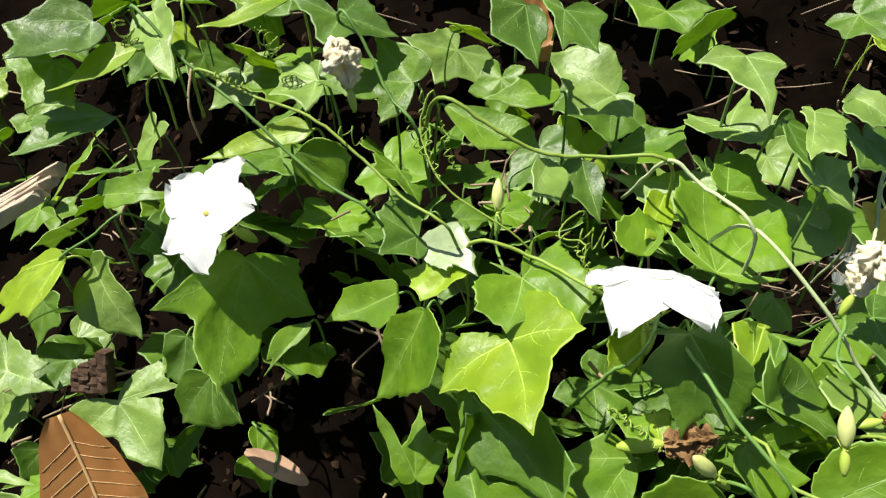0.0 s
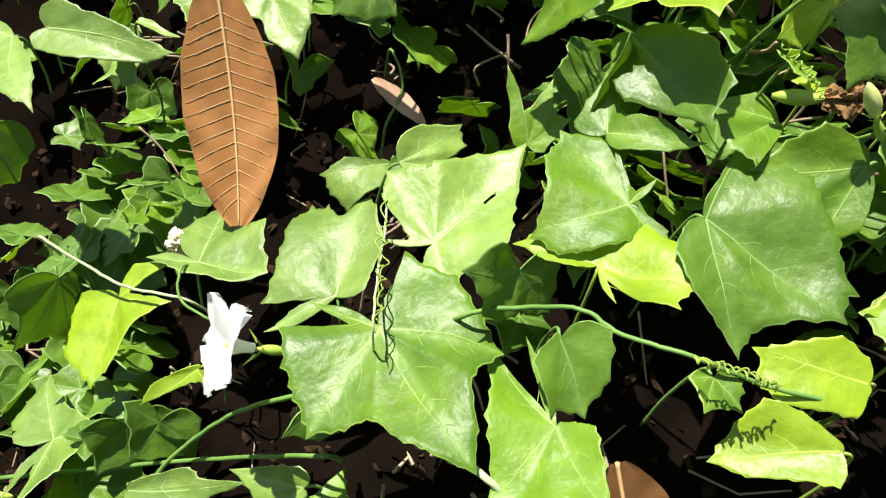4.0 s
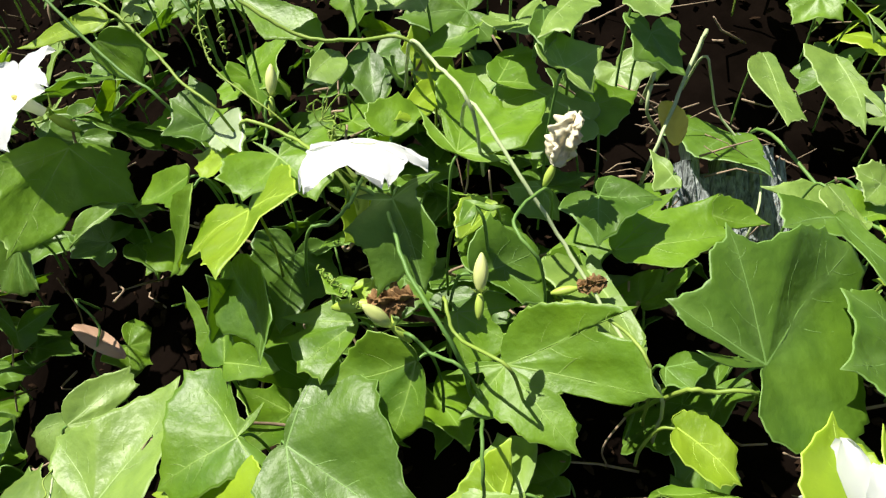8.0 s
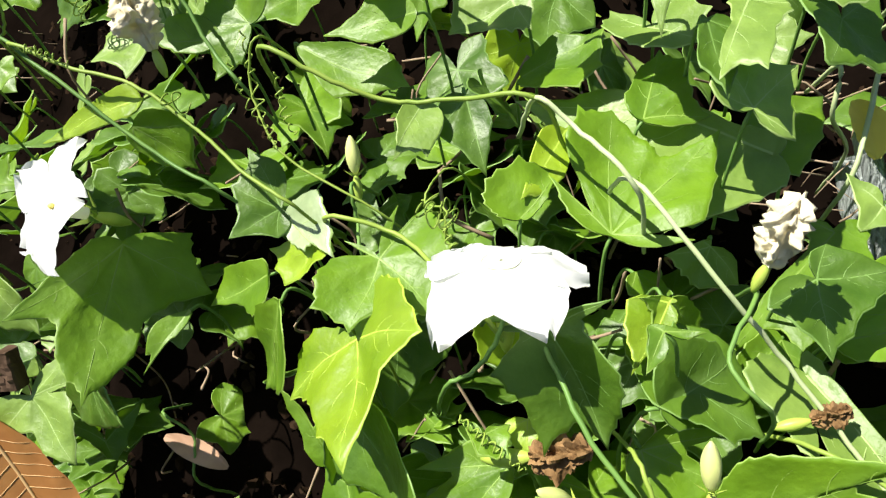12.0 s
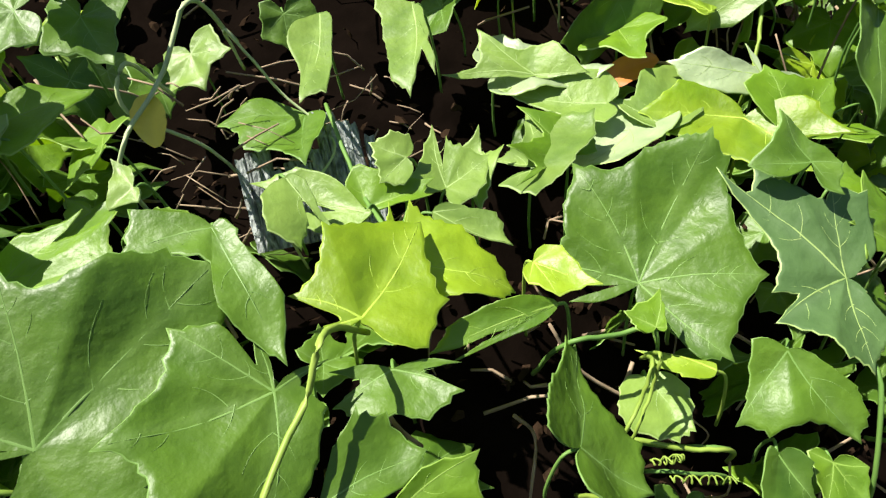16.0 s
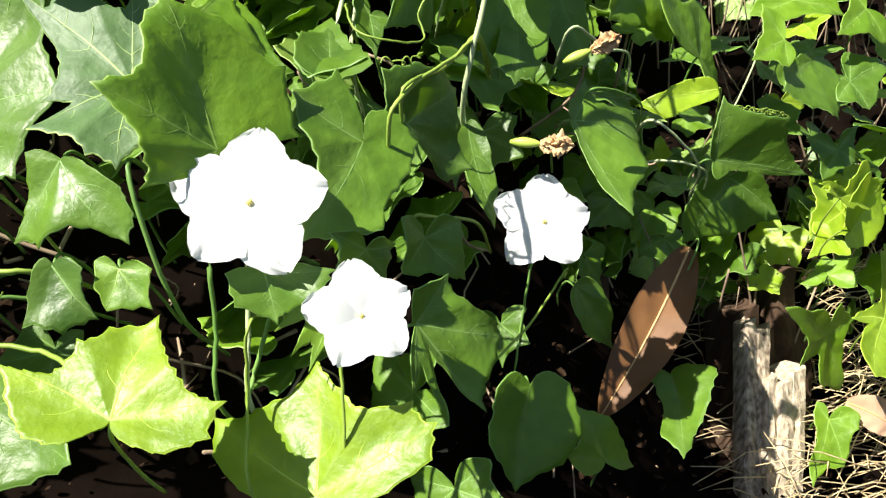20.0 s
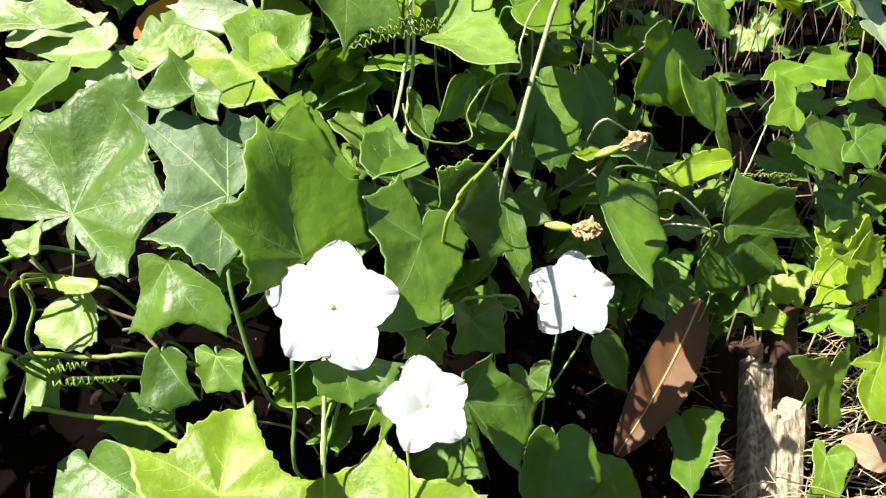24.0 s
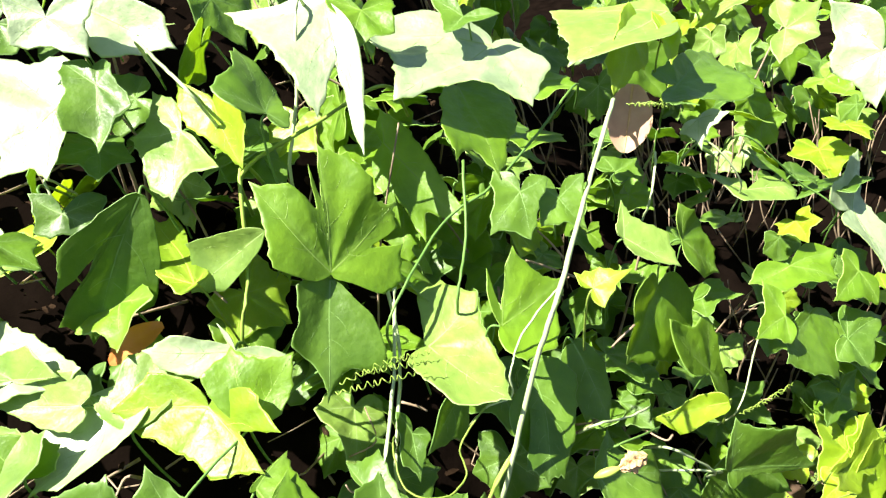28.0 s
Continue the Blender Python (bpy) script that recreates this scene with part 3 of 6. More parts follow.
# ---------------------------------------------------------------- leaves of the vines
leaf("y", (-0.205, 0.332, 0.561), (-35, 33, -179), 0.20, (-22, 2.4), (-13, 6.5), (13, 5.8), (41, 3.6))
leaf("p", (-0.242, 0.284, 0.455), (29, 1, -14), 0.10, (-21, 0.6), (0, 2.8), (42, 0.6))
leaf("d", (-0.188, 0.376, 0.629), (-15, 11, -123), 0.10, (-42, 3.8), (-7, 5.3), (7, 3.5), (35, 1.3))
leaf("d", (-0.192, 0.383, 0.679), (-41, 13, -146), 0.15, (-53, 2.4), (-18, 4.3), (18, 4.8), (68, 2.4))
leaf("m", (-0.211, 0.373, 0.659), (-5, 45, -77), 0.20, (-100, 2.6), (-20, 3.3), (20, 3.2), (56, 1.6))
leaf("y", (-0.168, 0.378, 0.665), (-28, 21, -144), 0.05, (-24, 2.6), (0, 4.9), (10, 2.5))
leaf("m", (-0.030, 0.349, 0.647), (-45, -10, -176), 0.15, (-21, 2.6), (0, 3.5), (16, 2.0))
leaf("d", (-0.013, 0.319, 0.578), (-35, -14, -161), 0.25, (-67, 3.2), (-32, 2.5), (32, 2.5), (83, 1.6))
leaf("d", (0.042, 0.363, 0.688), (-32, 36, -111), 0.10, (-64, 2.1), (-21, 3.1), (21, 4.2), (51, 1.9))
leaf("m", (0.058, 0.339, 0.649), (-42, 3, -173), 0.15, (-26, 2.1), (-0, 3.7), (28, 2.2))
leaf("d", (0.073, 0.341, 0.612), (5, 48, -75), 0.10, (-53, 2.1), (-0, 3.6), (25, 1.7))
leaf("p", (0.056, 0.339, 0.613), (-26, 22, -114), 0.15, (-20, 1.8), (-0, 3.1), (25, 2.9))
leaf("p", (0.146, 0.332, 0.666), (-6, 26, -108), 0.30, (-65, 2.3), (-13, 2.4), (13, 4.6), (64, 1.9))
leaf("p", (0.179, 0.322, 0.641), (-5, 13, -106), 0.20, (-142, 0.7), (-9, 4.3), (9, 4.1), (80, 1.4))
leaf("d", (0.164, 0.318, 0.637), (-22, 22, -99), 0.15, (-58, 0.4), (-9, 2.8), (9, 3.6), (79, 1.5))
leaf("m", (-0.071, 0.312, 0.532), (-24, 27, -129), 0.30, (-6, 3.0), (-0, 3.5), (10, 1.4))
leaf("p", (-0.158, 0.385, 0.684), (43, 17, -54), 0.15, (-88, 1.7), (-13, 6.6), (13, 3.2), (92, 0.9))
leaf("y", (-0.081, 0.385, 0.693), (-25, 12, -140), 0.08, (-18, 3.6), (-2, 2.7), (0, 5.4))
leaf("d", (-0.053, 0.361, 0.683), (9, 32, -52), 0.15, (-141, 2.5), (-46, 2.6), (46, 3.0), (125, 2.5))
leaf("m", (0.107, 0.338, 0.686), (-10, 43, -107), 0.20, (-99, 2.2), (-43, 1.8), (43, 1.7), (100, 2.1))
leaf("p", (-0.066, 0.355, 0.652), (-22, 17, -159), 0.20, (-61, 2.5), (0, 2.5), (58, 2.4))
leaf("d", (0.061, 0.354, 0.686), (-4, 34, -78), 0.20, (-130, 1.3), (-17, 2.8), (17, 3.1), (84, 2.4))
leaf("d", (-0.321, 0.203, 0.287), (39, 11, 24), 0.15, (-61, 1.4), (0, 1.4), (145, 1.4))
leaf("d", (-0.302, 0.236, 0.389), (42, 79, 18), 0.20, (-50, 4.3), (-16, 4.7), (16, 3.9), (51, 3.1))
leaf("m", (0.070, 0.142, 0.431), (7, 31, -67), 0.20, (-90, 1.1), (-32, 1.5), (32, 1.5), (80, 1.1))
leaf("d", (-0.075, 0.144, 0.353), (16, 62, -29), 0.15, (-68, 1.6), (0, 1.5), (60, 2.5))
leaf("d", (-0.251, 0.223, 0.314), (-73, 75, -99), 0.20, (-78, 3.0), (-21, 4.7), (21, 4.7), (89, 1.1))
leaf("d", (-0.182, 0.180, 0.267), (-14, 69, -53), 0.15, (-93, 2.5), (-34, 2.9), (34, 3.0), (87, 2.7))
leaf("d", (0.190, 0.261, 0.562), (15, 22, -41), 0.10, (-105, 2.2), (-49, 2.7), (49, 2.7), (110, 1.5))
leaf("y", (0.090, 0.235, 0.529), (12, 26, -93), 0.20, (-72, 1.2), (-0, 1.4), (97, 0.8))
leaf("m", (0.135, 0.233, 0.567), (-24, -18, 149), 0.30, (-150, 1.1), (-0, 0.7), (97, 1.4))
leaf("d", (0.212, 0.198, 0.514), (11, 14, -52), 0.15, (-46, 0.8), (-0, 1.3), (67, 2.2))
leaf("p", (0.174, 0.291, 0.613), (30, -34, 78), 0.20, (-118, 1.8), (-37, 2.5), (37, 2.6), (78, 1.9))
leaf("d", (0.223, 0.349, 0.622), (-12, 37, -85), 0.20, (-135, 2.0), (-30, 2.6), (30, 2.9), (123, 2.2))
leaf("m", (0.138, 0.307, 0.538), (-7, 31, -61), 0.20, (-49, 1.2), (-0, 2.2), (34, 1.6))
leaf("p", (0.236, 0.317, 0.554), (-28, 25, -142), 0.20, (-98, 1.7), (0, 1.5), (73, 0.9))
leaf("m", (0.209, 0.170, 0.476), (-18, 11, 46), 0.15, (-55, 2.9), (-47, 1.4), (47, 0.7), (174, 0.9))
leaf("y", (0.402, 0.279, 0.516), (18, 17, -48), 0.20, (-56, 1.1), (-18, 1.9), (18, 2.7), (74, 1.3))
leaf("m", (0.430, 0.258, 0.436), (-16, 37, -105), 0.15, (-81, 1.0), (-11, 2.4), (23, 2.3), (81, 0.7))
leaf("d", (0.294, 0.408, 0.553), (-8, 12, -109), 0.15, (-67, 4.7), (-27, 4.0), (27, 5.4), (49, 2.5))
leaf("m", (0.334, 0.322, 0.529), (39, -7, 14), 0.20, (-78, 0.3), (-7, 2.9), (7, 3.2), (90, 2.2))
leaf("d", (0.656, 0.395, 0.485), (-51, 64, -103), 0.15, (-50, 4.0), (0, 2.8), (69, 0.3))
leaf("m", (0.445, 0.264, 0.490), (-9, -40, 116), 0.30, (-114, 0.5), (-39, 1.6), (39, 1.4), (66, 0.8))
leaf("y", (0.467, 0.260, 0.470), (-32, -10, 166), 0.20, (-11, 1.1), (-6, 2.9), (6, 2.5), (21, 1.3))
leaf("y", (1.003, 0.495, 0.207), (61, -16, 26), 0.35, (-62, 2.7), (0, 3.0), (63, 3.0), (106, 2.5), (180, 3.4))
leaf("m", (0.942, 0.442, 0.188), (9, -25, 43), 0.30, (-101, 2.4), (-32, 2.9), (32, 1.7), (134, 2.3))
leaf("y", (0.962, 0.470, 0.202), (-30, 12, -159), 0.30, (-88, 2.2), (-0, 2.8), (87, 2.0))
leaf("m", (0.509, 0.246, 0.430), (-0, 48, -84), 0.15, (-126, 1.1), (-27, 1.8), (27, 2.0), (75, 1.3))
leaf("d", (0.626, 0.281, 0.395), (-55, 61, -104), 0.20, (-124, 1.9), (-46, 2.2), (46, 3.1), (104, 2.5))
leaf("d", (0.603, 0.245, 0.416), (-79, 51, -125), 0.20, (-101, 1.8), (-54, 1.5), (54, 1.7), (104, 1.7))
leaf("d", (0.521, 0.313, 0.529), (36, -29, 44), 0.15, (-110, 1.7), (-60, 1.3), (60, 2.4), (127, 2.5))
leaf("d", (0.991, 0.519, 0.258), (-11, 61, -88), 0.20, (-121, 3.2), (-48, 3.2), (48, 2.1), (126, 2.8))
leaf("m", (0.923, 0.390, 0.077), (-12, 42, -112), 0.20, (-148, 1.7), (-17, 5.7), (17, 3.9), (106, 2.5))
leaf("m", (0.835, 0.456, 0.390), (61, -49, 67), 0.20, (-122, 4.1), (0, 4.0), (58, 6.5))
leaf("d", (0.589, 0.467, 0.650), (44, -23, 89), 0.15, (-120, 1.6), (-17, 2.6), (17, 5.6), (89, 3.1))
leaf("y", (0.738, 0.392, 0.534), (24, -22, 27), 0.20, (-117, 1.3), (-23, 2.2), (23, 1.3), (88, 1.2))
leaf("m", (0.654, 0.535, 0.680), (-6, 40, -79), 0.20, (-126, 2.5), (-31, 3.3), (31, 2.7), (98, 2.4))
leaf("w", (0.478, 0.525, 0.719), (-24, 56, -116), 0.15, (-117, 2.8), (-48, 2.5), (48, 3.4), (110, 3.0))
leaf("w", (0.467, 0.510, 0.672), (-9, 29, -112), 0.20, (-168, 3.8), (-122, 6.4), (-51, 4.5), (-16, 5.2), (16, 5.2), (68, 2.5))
leaf("d", (0.496, 0.504, 0.680), (-5, 38, -92), 0.25, (-137, 2.9), (-30, 3.6), (0, 4.4), (46, 2.9), (166, 2.0))
leaf("y", (0.845, 0.591, 0.610), (-63, 19, -131), 0.10, (-147, 2.8), (-13, 4.7), (13, 5.5), (83, 2.7))
leaf("w", (1.042, 0.578, 0.552), (-40, 46, -177), 0.15, (-104, 5.5), (-32, 3.7), (32, 4.4), (102, 1.6))
leaf("y", (0.522, 0.442, 0.571), (-13, -1, -122), 0.10, (-166, 1.4), (-130, 7.5), (-121, 7.7), (-84, 2.5), (0, 1.2))
leaf("d", (0.451, 0.487, 0.616), (-14, 49, -96), 0.20, (-130, 2.3), (-54, 2.0), (54, 3.0), (106, 2.7))
leaf("p", (0.414, 0.481, 0.606), (-7, 32, -70), 0.20, (-166, 2.1), (-20, 2.0), (20, 2.2), (124, 1.5))
leaf("d", (0.722, 0.474, 0.561), (-25, 34, -122), 0.15, (-120, 2.3), (-22, 3.3), (22, 3.1), (135, 2.2))
leaf("d", (0.747, 0.478, 0.548), (-16, 40, -104), 0.15, (-135, 2.4), (-35, 2.3), (35, 2.5), (133, 2.3))
leaf("m", (0.963, 0.560, 0.384), (-0, 33, -85), 0.20, (-85, 4.1), (-56, 3.4), (56, 4.2), (92, 4.6))
leaf("w", (0.892, 0.581, 0.533), (19, 42, -111), 0.30, (-58, 1.9), (-0, 2.5), (85, 2.3))
leaf("m", (0.933, 0.518, 0.367), (-48, 11, -161), 0.20, (-96, 3.3), (-0, 3.3), (59, 2.4))
leaf("d", (0.998, 0.526, 0.316), (-19, 34, -112), 0.15, (-32, 2.6), (32, 2.9), (125, 4.2), (179, 3.2))
leaf("m", (1.021, 0.550, 0.367), (-49, 13, -151), 0.20, (-100, 2.4), (0, 3.9), (76, 3.4))
leaf("p", (0.970, 0.592, 0.584), (15, 27, -85), 0.20, (-38, 3.4), (38, 2.5), (107, 3.6), (163, 3.2))
leaf("y", (0.867, 0.576, 0.607), (-21, 29, -107), 0.20, (-156, 2.5), (-0, 2.9), (127, 2.5))
leaf("d", (0.717, 0.545, 0.660), (-28, 17, -143), 0.20, (-91, 2.8), (-0, 1.9), (125, 2.2))
leaf("d", (0.622, 0.380, 0.477), (-35, 32, -109), 0.20, (-135, 1.6), (-15, 2.0), (15, 2.5), (96, 1.1))
leaf("y", (0.986, 0.496, 0.209), (1, 34, -80), 0.20, (-171, 4.3), (-76, 4.3), (-0, 3.2), (92, 3.9), (121, 4.2))
leaf("d", (0.019, 0.266, 0.466), (-100, 37, -142), 0.05, (-106, 6.3), (-93, 4.4), (-62, 2.9), (62, 2.1), (100, 7.9), (108, 3.0))
leaf("m", (0.075, 0.225, 0.533), (-8, 17, -72), 0.10, (-143, 0.9), (-31, 0.8), (31, 1.1), (100, 1.0))
leaf("d", (-0.164, 0.181, 0.274), (-20, 58, -57), 0.10, (-127, 2.4), (-43, 2.3), (43, 3.1), (84, 2.5))
leaf("d", (-0.007, 0.179, 0.430), (-36, 65, -69), 0.10, (-91, 4.2), (-54, 3.1), (54, 3.2), (95, 3.0))
leaf("m", (-0.235, 0.150, 0.188), (10, 38, -64), 0.10, (-112, 1.9), (-35, 2.7), (35, 2.8), (98, 1.9))
leaf("d", (-0.158, 0.314, 0.442), (-11, 70, -46), 0.10, (-150, 2.5), (0, 1.4), (109, 2.9))
leaf("p", (-0.247, 0.285, 0.429), (10, 66, -108), 0.10, (-118, 2.1), (-0, 1.5), (54, 1.4))
leaf("m", (-0.109, 0.338, 0.557), (-31, 40, -68), 0.03, (-102, 1.4), (-70, 3.1), (-59, 6.2), (-44, 5.2), (-35, 6.5), (-27, 7.3), (-21, 8.3), (-15, 7.2), (-5, 6.0), (4, 4.3), (50, 4.8), (69, 3.3), (94, 3.3), (102, 1.7))
leaf("p", (-0.179, 0.308, 0.485), (10, 46, -78), 0.03, (-90, 2.4), (-50, 3.3), (-2, 1.8), (11, 3.1), (32, 4.6), (56, 3.3), (86, 2.6), (90, 0.5), (96, 3.5), (104, 3.0), (131, 3.1), (147, 1.8))
leaf("p", (-0.253, 0.332, 0.489), (14, 30, -64), 0.03, (-174, 3.1), (-130, 3.0), (-106, 2.5), (-73, 1.6), (-40, 2.4), (2, 1.0), (16, 2.1), (49, 3.3), (54, 1.7), (79, 2.3), (119, 1.5), (174, 2.5))
leaf("p", (-0.296, 0.283, 0.436), (54, -3, -10), 0.03, (-84, 1.4), (-32, 2.7), (-5, 5.3), (5, 8.1), (22, 3.9), (84, 1.7))
leaf("y", (0.029, 0.256, 0.553), (35, 6, -73), 0.03, (-150, 1.1), (-137, 2.2), (-116, 3.0), (-90, 3.7), (-61, 3.0), (-31, 3.9), (-12, 5.3), (4, 3.9), (27, 3.1), (52, 3.5), (105, 2.8), (128, 2.5), (150, 1.7))
leaf("m", (0.037, 0.282, 0.571), (7, 25, -68), 0.03, (-141, 1.6), (-136, 0.4), (-113, 1.9), (-87, 2.6), (-66, 3.1), (-37, 3.1), (0, 2.3), (22, 3.4), (57, 3.3), (83, 2.8), (121, 3.1), (136, 0.8), (144, 2.3))
leaf("m", (-0.009, 0.280, 0.555), (52, 66, -90), 0.03, (-86, 0.9), (-82, 2.1), (-69, 3.0), (-41, 6.1), (-12, 4.1), (22, 3.5), (43, 2.4), (68, 2.1), (86, 0.8))
leaf("m", (-0.024, 0.308, 0.551), (-50, 27, 159), 0.03, (-87, 0.8), (-29, 2.1), (-21, 3.5), (4, 4.7), (17, 2.5), (61, 2.0), (87, 1.1))
leaf("m", (0.125, 0.278, 0.576), (16, -23, 54), 0.03, (-73, 2.7), (-66, 1.0), (-60, 3.2), (-31, 4.4), (-15, 5.9), (-3, 4.2), (8, 4.4), (26, 5.4), (40, 5.3), (51, 4.3), (66, 0.8), (72, 3.1), (90, 1.7))
leaf("m", (0.093, 0.285, 0.582), (12, -39, 88), 0.03, (-87, 0.4), (-53, 1.2), (-36, 2.6), (0, 2.4), (45, 1.9), (71, 1.5), (87, 0.8))
leaf("m", (0.097, 0.366, 0.609), (30, -10, -19), 0.03, (-90, 0.6), (-41, 1.9), (-30, 3.4), (-8, 3.7), (23, 3.9), (53, 2.5), (90, 0.6))
leaf("p", (0.095, 0.374, 0.641), (-35, 24, -159), 0.03, (-141, 1.5), (-121, 3.0), (-104, 3.8), (-71, 4.6), (-46, 2.8), (-7, 3.0), (18, 1.9), (59, 1.9), (83, 1.9), (141, 1.0))
leaf("m", (-0.016, 0.352, 0.651), (-48, -18, 159), 0.03, (-118, 1.4), (-55, 2.3), (-26, 3.2), (0, 2.1), (24, 2.9), (51, 2.1), (82, 2.7), (110, 1.7), (118, 0.9))
leaf("w", (-0.011, 0.318, 0.575), (39, -10, -27), 0.03, (-75, 0.9), (-54, 1.6), (-40, 2.5), (-28, 2.6), (-27, 4.0), (-2, 2.9), (29, 2.3), (75, 0.6))
leaf("y", (0.005, 0.303, 0.569), (3, 45, -124), 0.03, (-85, 1.2), (-70, 2.7), (-19, 2.4), (9, 1.2), (85, 1.4))
leaf("m", (0.002, 0.356, 0.638), (43, 26, -25), 0.03, (-33, 1.2), (-25, 3.2), (-4, 4.3), (8, 5.3), (21, 4.4), (29, 2.4), (33, 0.8))
leaf("y", (-0.069, 0.337, 0.629), (-33, 33, -161), 0.03, (-44, 2.1), (-35, 4.4), (-26, 5.7), (-19, 2.9), (44, 0.6))
leaf("m", (-0.073, 0.331, 0.619), (83, 45, 2), 0.03, (-54, 1.1), (-22, 2.1), (-2, 3.1), (40, 2.6), (54, 2.2))
leaf("d", (0.100, 0.237, 0.567), (38, 62, -66), 0.03, (-103, 1.8), (-100, 0.8), (-66, 2.3), (-35, 2.4), (-24, 3.3), (-17, 4.0), (3, 3.4), (11, 4.1), (28, 3.5), (52, 2.5), (100, 1.0), (106, 2.3))
leaf("p", (0.215, 0.351, 0.643), (27, -28, 23), 0.03, (-161, 1.5), (-124, 2.3), (-93, 2.5), (-60, 1.8), (38, 0.9), (161, 0.8))
leaf("p", (0.152, 0.352, 0.627), (23, 16, -78), 0.03, (-158, 2.6), (-132, 2.3), (-36, 1.5), (28, 2.4), (59, 2.2), (110, 1.7), (133, 3.5), (158, 0.9))
leaf("m", (0.143, 0.321, 0.601), (21, -18, 47), 0.03, (-80, 1.1), (-50, 2.5), (-20, 2.3), (8, 4.0), (23, 4.2), (33, 3.1), (80, 1.0))
leaf("m", (0.185, 0.321, 0.587), (29, 23, -10), 0.03, (-121, 0.6), (-65, 1.3), (-37, 2.2), (19, 2.5), (54, 4.1), (88, 2.4), (121, 0.9))
leaf("p", (0.166, 0.301, 0.552), (-61, 29, -145), 0.03, (-83, 0.4), (-37, 1.8), (-5, 1.6), (26, 1.8), (83, 2.0))
leaf("y", (0.090, 0.261, 0.557), (-70, 33, -163), 0.03, (-51, 0.8), (-42, 1.5), (-16, 1.9), (14, 2.5), (38, 2.2), (51, 1.3))
leaf("y", (0.142, 0.260, 0.557), (-33, -23, 162), 0.03, (-102, 0.3), (17, 1.5), (68, 2.2), (84, 2.8), (102, 1.0))
leaf("m", (-0.186, 0.352, 0.590), (39, -40, 17), 0.03, (-78, 1.4), (-44, 4.7), (-42, 2.7), (-20, 3.3), (-10, 1.9), (78, 0.9))
leaf("p", (-0.193, 0.338, 0.553), (71, 14, -23), 0.03, (-77, 2.9), (-55, 3.7), (-34, 4.7), (-11, 2.8), (-4, 1.4), (77, 1.2))
leaf("m", (-0.056, 0.155, 0.398), (28, 7, -45), 0.03, (-147, 3.4), (-134, 1.1), (-121, 4.0), (-97, 4.1), (-80, 4.4), (-63, 5.1), (-46, 4.4), (-33, 4.4), (-18, 5.4), (-10, 6.2), (-1, 7.2), (7, 6.2), (24, 4.9), (42, 5.1), (60, 4.2), (93, 3.9), (133, 3.6), (134, 2.0))
leaf("d", (0.058, 0.190, 0.472), (36, 14, -25), 0.03, (-111, 1.1), (-93, 2.1), (-65, 3.4), (-48, 4.4), (-41, 5.5), (-30, 5.1), (-1, 6.2), (10, 5.9), (28, 4.8), (64, 4.5), (86, 4.4), (101, 4.7), (106, 3.3), (111, 1.6))
leaf("y", (0.023, 0.182, 0.442), (-12, -31, 64), 0.03, (-130, 2.0), (-127, 0.6), (-112, 2.7), (-102, 4.0), (-84, 4.0), (-47, 3.2), (-16, 2.8), (23, 2.7), (44, 2.5), (73, 2.8), (100, 3.7), (116, 2.0), (127, 0.8))
leaf("p", (-0.046, 0.200, 0.420), (19, -30, 33), 0.03, (-144, 0.8), (-137, 1.8), (-107, 2.8), (-76, 2.3), (-38, 3.4), (8, 4.7), (24, 6.9), (41, 5.4), (64, 4.5), (94, 4.6), (109, 3.5), (144, 1.0), (146, 2.3), eaten=True)
leaf("m", (0.030, 0.204, 0.463), (-27, 26, -159), 0.03, (-153, 1.8), (-127, 0.6), (-100, 3.1), (-98, 1.6), (-95, 3.8), (-73, 4.7), (-53, 4.2), (-24, 3.8), (0, 4.3), (20, 3.8), (34, 2.9), (74, 1.9), (106, 2.5), (122, 2.0), (127, 0.5))
leaf("p", (-0.085, 0.194, 0.380), (-26, -22, 108), 0.03, (-92, 1.5), (-60, 2.0), (-43, 3.6), (-21, 5.3), (-13, 6.4), (0, 5.0), (8, 6.1), (16, 6.4), (27, 5.7), (53, 3.7), (89, 3.6), (92, 0.9), (103, 2.4), (114, 3.6))
leaf("p", (-0.083, 0.255, 0.428), (50, 49, -54), 0.03, (-115, 0.7), (-109, 2.7), (-92, 4.1), (-73, 3.6), (-50, 3.4), (-43, 1.7), (39, 1.2), (115, 0.8))
leaf("m", (0.020, 0.127, 0.399), (12, 28, -110), 0.03, (-136, 3.6), (-124, 0.5), (-117, 1.5), (-114, 2.7), (-114, 4.1), (-48, 2.6), (-10, 3.9), (10, 3.4), (42, 3.1), (54, 4.1), (74, 2.3), (112, 1.5), (124, 0.6))
leaf("y", (0.117, 0.130, 0.424), (-38, 17, 170), 0.03, (-90, 0.4), (-42, 1.6), (-30, 2.9), (-8, 3.5), (15, 4.3), (26, 3.3), (42, 1.8), (90, 1.3))
leaf("y", (0.127, 0.153, 0.441), (-49, 8, 178), 0.03, (-89, 0.9), (-57, 1.9), (-20, 2.9), (-8, 4.0), (14, 3.7), (24, 3.5), (38, 2.1), (79, 1.4), (89, 0.5))
leaf("y", (-0.212, 0.219, 0.317), (39, 28, -72), 0.03, (-115, 1.5), (-106, 2.7), (-75, 3.1), (-38, 4.1), (-3, 5.1), (5, 4.5), (38, 2.9), (77, 3.7), (115, 0.4), (119, 3.5), (158, 2.1))
leaf("y", (-0.148, 0.187, 0.314), (-58, 26, -163), 0.03, (-76, 0.3), (5, 2.5), (18, 3.6), (24, 1.8), (76, 0.5), (113, 1.3))
